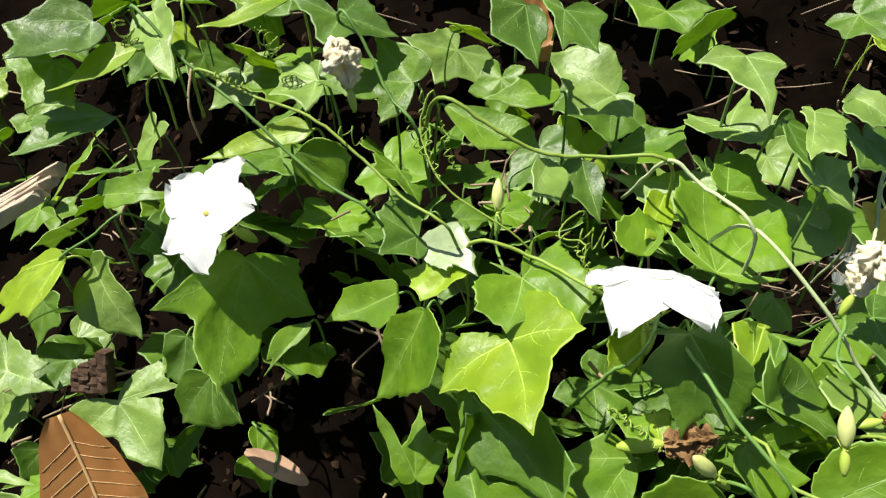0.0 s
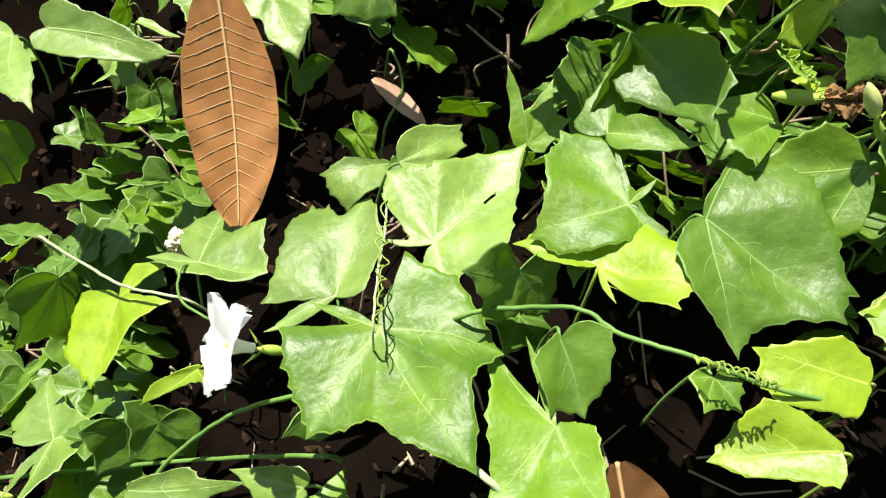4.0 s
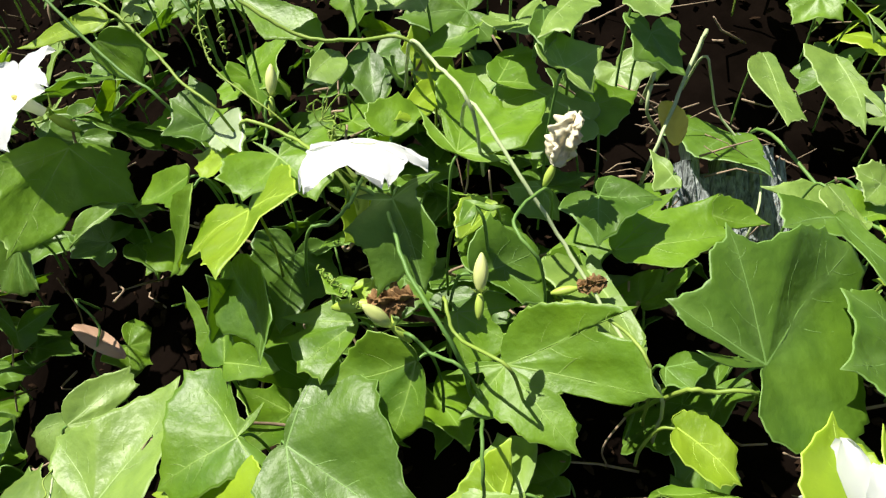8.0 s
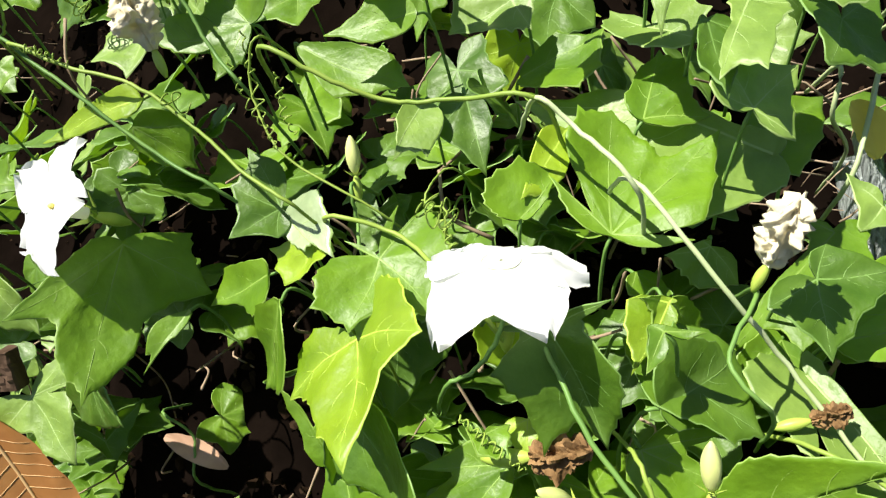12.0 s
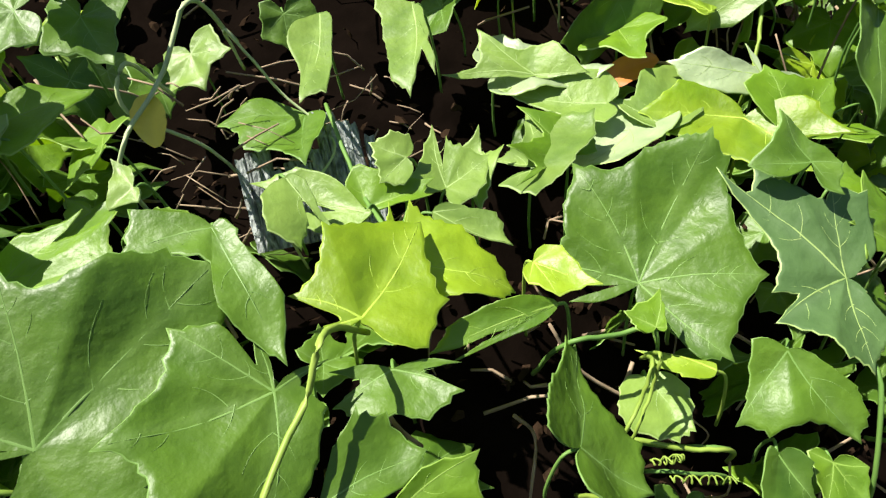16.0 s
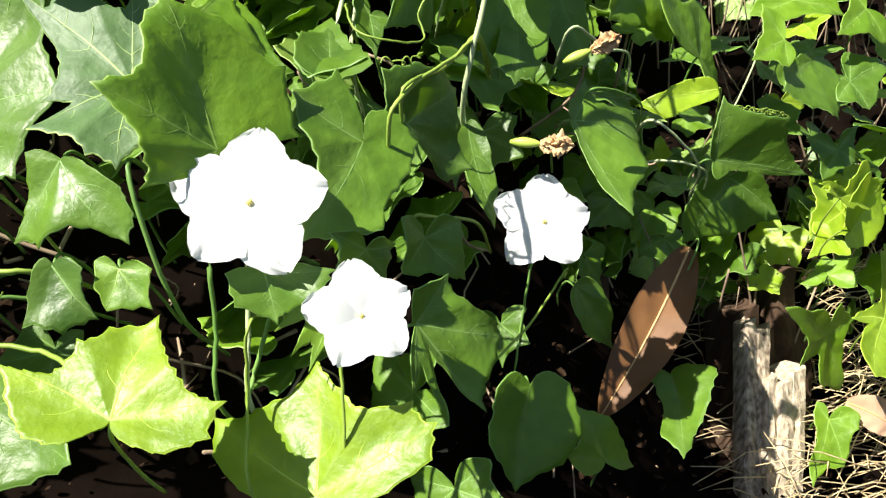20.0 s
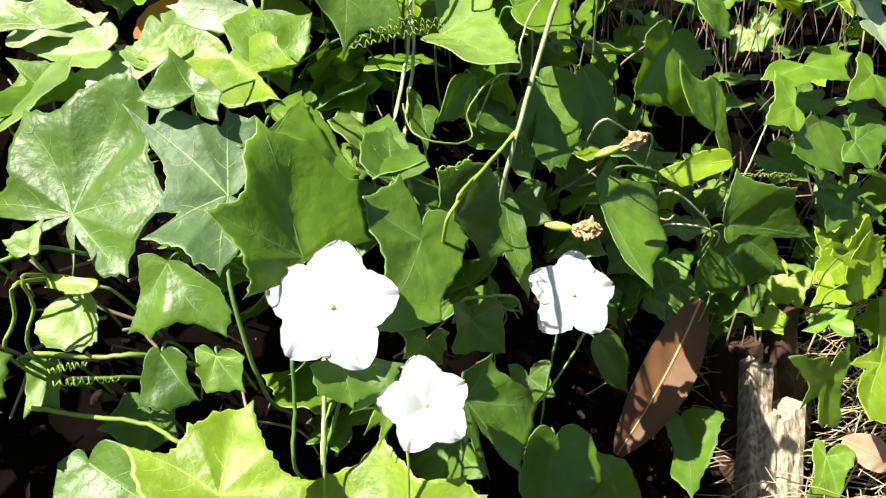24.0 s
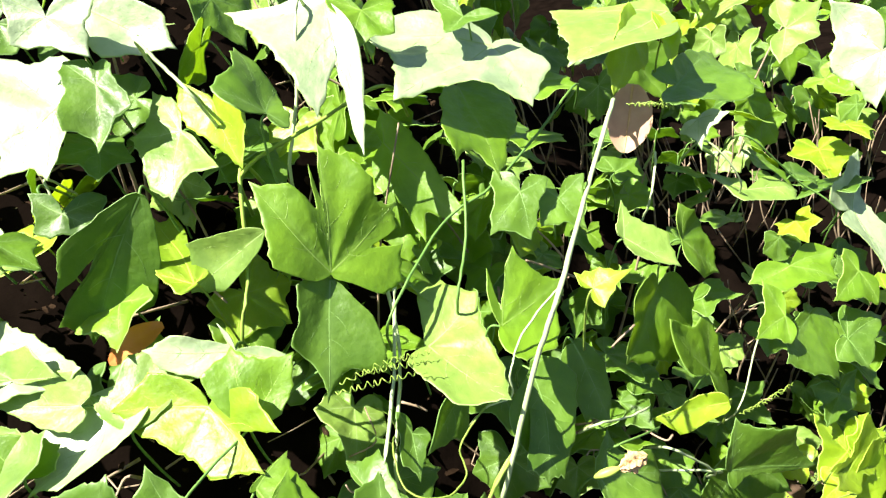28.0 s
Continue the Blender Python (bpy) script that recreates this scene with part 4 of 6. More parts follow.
leaf("p", (-0.229, 0.183, 0.232), (-11, -30, 51), 0.03, (-148, 3.9), (-147, 1.3), (-123, 5.0), (-114, 3.9), (-88, 3.6), (-57, 3.1), (-40, 3.7), (53, 2.3), (80, 5.9), (119, 3.5), (147, 2.2))
leaf("y", (-0.178, 0.136, 0.219), (6, 3, 115), 0.03, (-143, 1.2), (-117, 1.6), (-44, 2.9), (-26, 3.8), (-9, 6.4), (5, 4.7), (9, 6.2), (28, 4.7), (54, 2.9), (133, 2.1), (143, 0.8))
leaf("m", (-0.075, 0.120, 0.264), (-27, -33, 130), 0.03, (-120, 3.8), (-93, 3.9), (-31, 1.6), (-16, 2.9), (28, 2.7), (64, 3.3), (90, 3.1), (120, 2.2))
leaf("m", (-0.072, 0.131, 0.291), (-3, -17, 72), 0.03, (-140, 0.9), (-89, 1.4), (-84, 2.8), (-31, 2.9), (-6, 3.6), (23, 0.9), (140, 0.5))
leaf("p", (-0.073, 0.147, 0.301), (-65, 19, 165), 0.03, (-82, 1.1), (-18, 1.9), (1, 4.1), (18, 2.8), (43, 3.4), (82, 0.6))
leaf("p", (-0.167, 0.157, 0.245), (57, 4, -15), 0.03, (-73, 0.6), (-9, 1.4), (15, 3.3), (35, 6.9), (37, 4.2), (50, 3.7), (73, 0.9))
leaf("p", (-0.295, 0.164, 0.215), (29, -35, 19), 0.03, (-85, 2.8), (-53, 4.3), (-26, 3.4), (7, 4.5), (36, 3.4), (73, 5.4), (85, 2.6))
leaf("p", (-0.322, 0.287, 0.423), (8, 32, -112), 0.03, (-85, 6.0), (-48, 4.3), (12, 3.5), (47, 5.4), (66, 8.8), (74, 6.0), (85, 0.8))
leaf("p", (-0.170, 0.226, 0.352), (20, -11, -28), 0.03, (-162, 3.5), (-72, 1.1), (-5, 3.0), (17, 4.3), (68, 4.0), (95, 3.2), (126, 5.7), (162, 3.3))
leaf("d", (0.014, 0.150, 0.422), (6, 50, -74), 0.03, (-108, 0.3), (-52, 1.4), (-4, 2.8), (23, 3.0), (56, 2.4), (108, 2.0))
leaf("m", (0.150, 0.207, 0.506), (50, 15, -34), 0.03, (-137, 2.6), (-127, 0.7), (-97, 2.9), (-54, 2.3), (-37, 3.2), (-16, 4.4), (-5, 3.7), (9, 2.4), (16, 5.1), (22, 6.1), (42, 5.5), (55, 4.1), (55, 5.7), (69, 4.0), (90, 2.9), (106, 2.2), (127, 1.1))
leaf("m", (0.199, 0.258, 0.537), (31, -10, 8), 0.03, (-77, 0.9), (-45, 1.7), (-40, 3.0), (-14, 4.0), (-2, 5.6), (6, 5.2), (18, 5.5), (33, 3.1), (34, 4.6), (60, 2.5), (77, 1.3))
leaf("m", (0.112, 0.207, 0.506), (-64, 29, -179), 0.03, (-87, 1.1), (-59, 2.3), (-32, 3.0), (-9, 4.2), (10, 2.7), (32, 3.3), (49, 3.8), (75, 2.6), (87, 1.3))
leaf("m", (0.082, 0.233, 0.508), (-31, 5, -166), 0.03, (-64, 1.5), (-13, 3.4), (-10, 2.2), (5, 3.2), (36, 3.3), (57, 3.3), (64, 1.5))
leaf("y", (0.149, 0.178, 0.462), (-49, -40, 132), 0.03, (-65, 0.8), (-42, 2.4), (10, 1.6), (65, 2.1))
leaf("y", (0.215, 0.183, 0.497), (31, 11, -5), 0.03, (-73, 1.3), (-52, 2.5), (-33, 2.8), (-8, 2.2), (43, 1.2), (73, 0.7))
leaf("p", (0.359, 0.433, 0.598), (-26, 19, -156), 0.03, (-79, 0.4), (-58, 2.2), (35, 3.3), (49, 6.0), (58, 6.9), (67, 4.2), (70, 6.2), (79, 1.8))
leaf("p", (0.310, 0.424, 0.601), (-4, 29, -83), 0.03, (-14, 4.7), (-10, 7.1), (0, 6.6), (4, 4.5), (14, 1.9))
leaf("d", (0.248, 0.195, 0.519), (51, -10, 34), 0.03, (-141, 0.7), (-141, 2.0), (-127, 2.8), (-100, 3.5), (-75, 4.0), (-55, 4.3), (-21, 4.6), (0, 6.1), (9, 7.2), (18, 7.5), (30, 6.8), (42, 6.0), (59, 5.2), (74, 5.5), (89, 4.7), (99, 4.0), (121, 4.4), (130, 3.6), (141, 0.7), (145, 1.9), (145, 2.9))
leaf("d", (0.314, 0.215, 0.516), (-34, 31, -100), 0.03, (-148, 2.1), (-131, 0.8), (-130, 2.9), (-111, 3.7), (-85, 3.5), (-60, 5.0), (-46, 4.6), (-31, 4.7), (-17, 4.7), (-5, 4.1), (11, 4.2), (21, 4.0), (44, 2.4), (85, 1.6), (131, 0.8), (134, 1.9))
leaf("y", (0.338, 0.249, 0.518), (28, -19, 69), 0.03, (-119, 0.4), (-116, 1.5), (-98, 2.6), (-54, 3.1), (-24, 3.4), (-5, 5.2), (8, 4.7), (29, 4.0), (44, 4.0), (61, 2.6), (93, 2.6), (119, 0.5), (131, 1.8))
leaf("d", (0.292, 0.257, 0.556), (-7, 29, -81), 0.03, (-116, 1.3), (-108, 2.7), (-75, 2.9), (0, 1.3), (4, 3.3), (13, 4.4), (22, 5.6), (37, 3.8), (43, 1.5), (116, 0.6))
leaf("m", (0.217, 0.312, 0.547), (-6, 26, -96), 0.03, (-117, 1.5), (-52, 1.2), (-47, 3.5), (-40, 7.1), (-34, 5.4), (-20, 5.8), (-11, 3.7), (23, 2.5), (117, 1.2))
leaf("p", (0.190, 0.313, 0.584), (-36, -6, 170), 0.03, (-104, 1.0), (-35, 1.8), (-30, 4.5), (-23, 7.4), (-15, 10.6), (-6, 8.2), (9, 5.1), (36, 4.5), (53, 4.0), (77, 2.2), (104, 1.5))
leaf("y", (0.271, 0.160, 0.486), (6, -36, 82), 0.03, (-104, 1.0), (-42, 1.8), (-16, 2.1), (6, 3.1), (54, 2.2), (104, 1.9))
leaf("y", (0.294, 0.160, 0.481), (30, -40, 71), 0.03, (-90, 1.6), (-53, 1.8), (-16, 2.3), (20, 2.2), (32, 3.1), (47, 1.9), (73, 1.9), (90, 1.5))
leaf("y", (0.333, 0.166, 0.464), (-7, -28, 89), 0.03, (-113, 1.3), (-69, 2.4), (-44, 2.9), (-26, 3.6), (-11, 3.8), (11, 3.4), (29, 3.5), (74, 2.1), (113, 1.2))
leaf("m", (0.351, 0.197, 0.482), (53, -21, 36), 0.03, (-125, 1.3), (-100, 2.3), (-60, 3.0), (-42, 2.5), (-11, 2.7), (24, 1.1), (125, 0.4))
leaf("d", (0.327, 0.195, 0.487), (28, 4, 17), 0.03, (-94, 0.5), (-15, 1.6), (5, 3.1), (13, 3.4), (42, 3.1), (59, 2.8), (70, 1.5), (94, 0.3))
leaf("d", (0.409, 0.225, 0.471), (49, 18, 52), 0.03, (-143, 1.8), (-94, 2.4), (-55, 3.2), (-22, 2.9), (7, 2.4), (38, 2.8), (49, 4.1), (58, 4.1), (66, 3.1), (101, 2.4), (111, 2.1), (143, 2.0))
leaf("m", (0.409, 0.269, 0.502), (-50, -5, -171), 0.03, (-19, 1.5), (-5, 2.8), (5, 4.4), (14, 5.1), (19, 1.2), (21, 3.9), (21, 4.7), (24, 2.5))
leaf("d", (0.347, 0.240, 0.501), (0, 36, -84), 0.03, (-95, 2.1), (-80, 1.1), (-64, 2.3), (-42, 2.1), (-13, 1.7), (26, 2.2), (63, 2.5), (80, 0.9), (84, 2.3))
leaf("p", (0.369, 0.337, 0.528), (26, -23, 55), 0.03, (-134, 1.4), (-57, 1.8), (-19, 2.8), (17, 2.6), (29, 2.8), (38, 1.0), (40, 3.4), (134, 1.7))
leaf("p", (0.415, 0.353, 0.527), (19, -1, 2), 0.03, (-157, 2.3), (-107, 2.2), (-55, 1.3), (24, 3.1), (42, 4.1), (91, 4.5), (104, 2.1), (157, 2.3))
leaf("d", (0.135, 0.231, 0.536), (51, 5, 33), 0.03, (-89, 0.8), (-35, 2.0), (-12, 3.5), (9, 3.8), (34, 2.8), (61, 2.7), (89, 1.3))
leaf("p", (0.186, 0.248, 0.531), (15, 16, -68), 0.03, (-146, 1.6), (-116, 2.1), (-32, 3.4), (-30, 1.7), (-23, 4.2), (-1, 5.5), (6, 4.3), (14, 2.0), (146, 1.0))
leaf("y", (0.113, 0.325, 0.598), (-21, 28, -92), 0.03, (-42, 2.2), (-28, 4.1), (-18, 3.6), (-6, 2.5), (42, 0.5))
leaf("d", (0.448, 0.302, 0.487), (31, -37, 33), 0.03, (-134, 2.0), (-134, 3.4), (-129, 0.8), (-110, 4.1), (-99, 4.7), (-75, 4.5), (-52, 5.0), (-31, 5.0), (-11, 5.3), (-1, 6.7), (9, 7.4), (16, 6.8), (31, 6.0), (43, 5.5), (61, 6.1), (77, 4.8), (94, 3.9), (113, 4.6), (121, 4.0), (128, 2.0), (129, 0.5), (141, 2.9))
leaf("b", (0.527, 0.287, 0.488), (-37, -16, 175), 0.03, (-140, 0.6), (-134, 1.8), (-101, 3.7), (-81, 4.0), (-75, 3.4), (-54, 4.6), (-50, 5.8), (-37, 5.3), (-36, 6.5), (-27, 3.9), (-7, 2.9), (22, 3.2), (30, 2.3), (40, 4.0), (60, 3.6), (80, 3.6), (96, 3.9), (107, 3.2), (125, 2.6), (127, 1.6), (140, 0.7))
leaf("y", (0.352, 0.285, 0.520), (19, 27, -20), 0.03, (-132, 0.5), (-119, 1.8), (-105, 2.4), (-64, 2.1), (-44, 3.0), (-27, 2.3), (-5, 2.9), (6, 4.1), (16, 4.5), (35, 3.6), (68, 3.0), (95, 2.6), (115, 3.0), (132, 0.7), (133, 2.7), (144, 1.8))
leaf("p", (0.363, 0.318, 0.525), (33, 24, -1), 0.03, (-35, 3.4), (-24, 1.0), (-11, 3.6), (18, 2.7), (24, 1.4))
leaf("p", (0.420, 0.415, 0.556), (9, -51, 74), 0.03, (-98, 1.2), (-91, 2.8), (-26, 2.0), (46, 1.9), (52, 4.0), (84, 3.1), (95, 4.8), (98, 1.2))
leaf("p", (0.482, 0.385, 0.527), (8, -24, 75), 0.03, (-75, 1.1), (-40, 5.0), (-10, 4.9), (21, 4.0), (43, 2.5), (59, 3.4), (75, 1.8))
leaf("m", (0.544, 0.376, 0.517), (28, -40, 66), 0.03, (-71, 1.5), (-42, 2.8), (-23, 4.0), (8, 3.6), (24, 4.2), (56, 3.7), (71, 1.9))
leaf("p", (0.455, 0.398, 0.540), (-37, -4, 171), 0.03, (-86, 2.0), (-31, 3.2), (-8, 5.6), (-1, 4.0), (29, 2.1), (86, 1.4))
leaf("m", (0.430, 0.369, 0.526), (13, -37, 115), 0.03, (-111, 1.4), (-69, 2.0), (-31, 2.0), (21, 3.4), (32, 1.4), (84, 3.8), (106, 2.7), (110, 4.3), (111, 0.8))
leaf("p", (0.381, 0.344, 0.524), (13, -44, 63), 0.03, (-150, 1.3), (-81, 0.8), (-23, 2.4), (1, 1.8), (8, 3.1), (53, 1.9), (108, 1.9), (150, 0.4))
leaf("d", (0.497, 0.267, 0.470), (-17, 49, -124), 0.03, (-98, 1.4), (-25, 2.3), (-20, 3.5), (0, 3.3), (34, 2.9), (50, 4.1), (65, 3.6), (76, 2.7), (98, 0.8))
leaf("p", (0.444, 0.275, 0.457), (2, 33, -95), 0.03, (-68, 1.2), (-40, 2.0), (-21, 2.4), (19, 2.7), (35, 2.7), (68, 1.7))
leaf("p", (0.335, 0.309, 0.533), (-9, 45, -117), 0.03, (-112, 3.7), (-93, 5.2), (-88, 2.2), (-82, 1.1), (-74, 3.4), (-48, 2.1), (-17, 1.2), (82, 0.4))
leaf("m", (0.557, 0.261, 0.463), (12, -67, 125), 0.03, (-104, 1.7), (-104, 3.3), (-80, 3.6), (-64, 4.3), (-42, 4.4), (-30, 5.2), (-10, 6.2), (6, 4.9), (22, 4.1), (40, 4.6), (53, 3.3), (80, 3.0), (94, 3.3), (104, 1.8))
leaf("y", (0.512, 0.190, 0.404), (14, -25, 83), 0.03, (-137, 1.3), (-124, 2.4), (-105, 3.4), (-84, 3.6), (-77, 2.7), (-52, 2.6), (-29, 2.8), (-13, 3.9), (12, 3.4), (29, 3.2), (50, 2.8), (60, 3.4), (63, 4.3), (88, 3.0), (105, 2.5), (128, 1.5), (137, 0.5))
leaf("y", (0.567, 0.188, 0.350), (-5, -33, 74), 0.03, (-88, 2.9), (-74, 4.5), (-60, 5.1), (-47, 4.8), (-28, 3.7), (-11, 3.9), (5, 4.9), (32, 4.3), (51, 4.8), (61, 6.1), (74, 5.3), (88, 3.4))
leaf("d", (0.609, 0.290, 0.443), (-39, 37, -96), 0.03, (-167, 1.8), (-159, 3.3), (-119, 3.5), (-89, 2.9), (-51, 2.8), (-37, 4.8), (-30, 5.5), (-16, 4.8), (7, 4.3), (10, 3.2), (57, 2.4), (95, 2.4), (129, 2.3), (167, 1.7))
leaf("d", (0.629, 0.318, 0.437), (73, -27, 58), 0.03, (-122, 1.9), (-104, 0.5), (-104, 3.8), (-84, 4.4), (-50, 3.6), (-27, 4.4), (-12, 4.2), (24, 2.8), (66, 2.7), (104, 1.3), (110, 2.5))
leaf("d", (0.615, 0.245, 0.375), (68, -1, 42), 0.03, (-129, 2.8), (-121, 1.6), (-107, 3.9), (-96, 0.8), (-85, 4.8), (-70, 4.6), (-42, 4.7), (-33, 4.5), (-9, 2.7), (16, 2.8), (73, 1.4), (96, 0.3))
leaf("d", (0.727, 0.388, 0.392), (45, 28, 14), 0.03, (-104, 0.7), (-81, 2.5), (-80, 5.0), (-73, 6.6), (-37, 5.4), (0, 5.4), (20, 4.8), (32, 2.4), (68, 3.1), (104, 1.1))
leaf("d", (0.829, 0.416, 0.330), (81, 0, 16), 0.03, (-105, 1.4), (-38, 1.7), (-29, 5.4), (-25, 8.4), (-10, 5.9), (13, 5.8), (41, 4.1), (75, 4.1), (105, 1.4))
leaf("d", (0.858, 0.451, 0.294), (-54, 67, -143), 0.03, (-82, 2.5), (-48, 4.6), (-25, 5.8), (17, 4.4), (60, 5.5), (82, 3.2))
leaf("m", (0.933, 0.419, 0.144), (-22, 79, -88), 0.03, (-165, 2.8), (-131, 7.7), (-114, 3.9), (-81, 4.4), (-57, 1.8), (-34, 4.0), (14, 6.4), (51, 1.9), (96, 3.0), (165, 2.9))
leaf("d", (0.700, 0.416, 0.469), (33, 41, -28), 0.03, (-58, 5.5), (-54, 3.2), (-46, 5.6), (-19, 4.1), (27, 2.8), (54, 1.8))
leaf("d", (0.600, 0.319, 0.465), (18, -12, 59), 0.03, (-120, 2.2), (-94, 0.4), (-59, 1.9), (1, 2.7), (29, 3.9), (52, 3.3), (94, 1.8))
leaf("m", (0.546, 0.341, 0.505), (34, -14, 62), 0.03, (-119, 0.9), (-114, 4.4), (-113, 2.4), (-111, 5.7), (-99, 5.3), (-95, 4.1), (-78, 3.1), (-47, 2.0), (-14, 2.2), (119, 0.4))
leaf("d", (0.487, 0.245, 0.438), (-29, 50, -120), 0.03, (-92, 0.6), (-10, 2.3), (20, 2.5), (48, 2.6), (53, 1.7), (92, 1.2))
leaf("y", (0.841, 0.441, 0.370), (-59, 0, 177), 0.03, (-26, 2.2), (0, 5.4), (20, 4.2), (26, 1.6))
leaf("d", (0.719, 0.391, 0.269), (42, 61, -14), 0.03, (-45, 1.9), (-29, 3.7), (-8, 5.7), (13, 4.0), (45, 2.1))
leaf("d", (0.780, 0.374, 0.183), (2, 14, -91), 0.03, (-118, 1.9), (-29, 2.8), (-29, 5.4), (-15, 6.8), (13, 3.9), (78, 3.2), (118, 1.2))
leaf("d", (0.666, 0.300, 0.273), (-41, 55, -112), 0.03, (-93, 2.5), (-44, 4.1), (-11, 5.7), (23, 4.8), (47, 4.2), (93, 2.3))
leaf("m", (0.707, 0.305, 0.191), (48, -47, 80), 0.03, (-105, 2.9), (-61, 2.3), (-12, 2.8), (26, 4.1), (61, 2.8), (77, 4.2), (105, 2.4))
leaf("d", (0.976, 0.548, 0.333), (-46, 33, -111), 0.03, (-118, 0.8), (-55, 5.7), (-41, 6.9), (-24, 6.2), (16, 5.7), (63, 3.6), (118, 3.0))
leaf("d", (0.566, 0.231, 0.424), (19, 56, -70), 0.03, (-112, 1.4), (-62, 1.6), (-9, 1.9), (5, 1.9), (48, 2.4), (68, 2.5), (112, 0.6))
leaf("m", (0.586, 0.235, 0.404), (-35, 36, -116), 0.03, (-45, 2.4), (-36, 1.1), (-21, 2.6), (-9, 1.7), (-4, 2.9), (36, 0.8))
leaf("d", (0.662, 0.370, 0.410), (3, 52, -69), 0.03, (-38, 4.0), (-35, 2.3), (-22, 4.5), (-12, 6.0), (-3, 4.1), (35, 1.1))
leaf("d", (0.506, 0.465, 0.622), (-81, 47, -160), 0.03, (-51, 1.3), (-33, 5.0), (-16, 7.0), (-10, 3.2), (-8, 8.8), (5, 9.3), (11, 7.6), (28, 6.5), (37, 3.9), (51, 1.3))
leaf("p", (0.532, 0.498, 0.644), (-31, 16, -166), 0.03, (-104, 2.5), (-87, 3.9), (-55, 2.4), (-32, 3.2), (11, 2.8), (40, 4.1), (61, 4.7), (73, 3.7), (101, 4.5), (104, 1.9))
leaf("y", (0.556, 0.498, 0.656), (8, 49, -115), 0.03, (-128, 1.0), (-121, 3.1), (-86, 2.2), (-44, 2.2), (16, 2.8), (36, 5.4), (64, 4.0), (96, 2.9), (128, 1.7))
leaf("m", (0.602, 0.419, 0.569), (54, -49, 61), 0.03, (-111, 0.9), (-108, 3.2), (-90, 4.2), (-63, 4.5), (-51, 2.7), (-51, 4.8), (-37, 5.4), (-25, 5.2), (-18, 5.6), (-2, 6.7), (11, 7.0), (13, 3.7), (18, 5.8), (19, 3.5), (32, 5.4), (48, 6.2), (68, 4.1), (94, 3.3), (111, 1.5))
leaf("m", (0.646, 0.541, 0.591), (43, 3, -19), 0.03, (-100, 2.6), (-76, 6.3), (-75, 4.1), (-66, 7.8), (-59, 6.4), (-48, 8.1), (-42, 7.6), (-36, 5.2), (-22, 3.4), (51, 2.0), (100, 2.6))
leaf("m", (0.707, 0.564, 0.610), (-3, 34, -44), 0.03, (-96, 1.9), (-65, 7.5), (-57, 8.5), (-47, 7.9), (-37, 8.9), (3, 4.7), (64, 4.3), (96, 2.7))
leaf("d", (0.600, 0.419, 0.564), (-51, 36, -122), 0.03, (-65, 2.0), (-22, 2.8), (-18, 4.1), (10, 5.0), (15, 6.4), (24, 5.2), (46, 5.7), (51, 4.9), (63, 3.0), (65, 1.2))
leaf("p", (0.643, 0.412, 0.509), (12, 8, -22), 0.03, (-117, 1.9), (-79, 2.9), (-58, 5.0), (-31, 6.0), (-9, 4.5), (25, 3.5), (61, 4.4), (92, 4.3), (113, 3.6), (117, 0.8))
leaf("m", (0.686, 0.400, 0.519), (32, 34, 2), 0.03, (-90, 1.7), (-64, 2.4), (-14, 3.2), (45, 5.3), (59, 4.6), (88, 4.7), (90, 0.6), (115, 3.1))
leaf("d", (0.734, 0.439, 0.461), (24, 53, -59), 0.03, (-42, 2.6), (-25, 4.9), (-8, 5.4), (3, 4.1), (28, 2.2), (42, 1.2))
leaf("d", (0.703, 0.416, 0.455), (4, 33, -36), 0.03, (-77, 2.8), (-73, 5.6), (-59, 6.0), (-49, 5.6), (-28, 3.6), (18, 2.3), (77, 3.0))
leaf("p", (0.789, 0.482, 0.504), (40, -4, 26), 0.03, (-108, 1.4), (-79, 2.5), (-65, 4.1), (-27, 3.0), (25, 1.7), (51, 2.8), (108, 0.7))
leaf("m", (0.841, 0.506, 0.475), (65, 14, 32), 0.03, (-79, 3.3), (-49, 4.4), (-27, 3.4), (24, 2.6), (79, 2.6))
leaf("m", (0.810, 0.481, 0.457), (-70, 48, -123), 0.03, (-91, 2.3), (-65, 4.9), (-27, 6.3), (34, 5.7), (56, 5.3), (91, 4.2))
leaf("w", (0.539, 0.410, 0.541), (-49, 39, -144), 0.03, (-122, 1.7), (-111, 0.4), (-81, 3.5), (-66, 4.8), (-52, 4.1), (-28, 2.3), (40, 1.2), (97, 3.3), (111, 2.8))
leaf("y", (0.522, 0.387, 0.526), (-15, 34, -125), 0.03, (-121, 2.0), (-105, 3.7), (-73, 5.0), (-61, 4.2), (5, 2.8), (29, 3.9), (63, 5.1), (70, 2.4), (86, 4.8), (121, 2.8))
leaf("p", (0.571, 0.437, 0.594), (-73, 25, 153), 0.03, (-24, 2.5), (-18, 5.6), (-4, 6.1), (7, 7.0), (13, 6.0), (21, 5.0), (24, 2.4))
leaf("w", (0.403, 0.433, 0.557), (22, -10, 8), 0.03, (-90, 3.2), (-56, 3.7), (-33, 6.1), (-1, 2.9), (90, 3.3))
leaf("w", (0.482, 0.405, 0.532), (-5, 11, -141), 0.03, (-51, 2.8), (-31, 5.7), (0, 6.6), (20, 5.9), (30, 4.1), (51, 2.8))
leaf("m", (0.545, 0.307, 0.498), (48, 9, 44), 0.03, (-150, 1.8), (-125, 0.9), (-70, 2.6), (-56, 4.4), (-32, 4.9), (-11, 3.7), (31, 4.2), (55, 0.9), (150, 1.2))
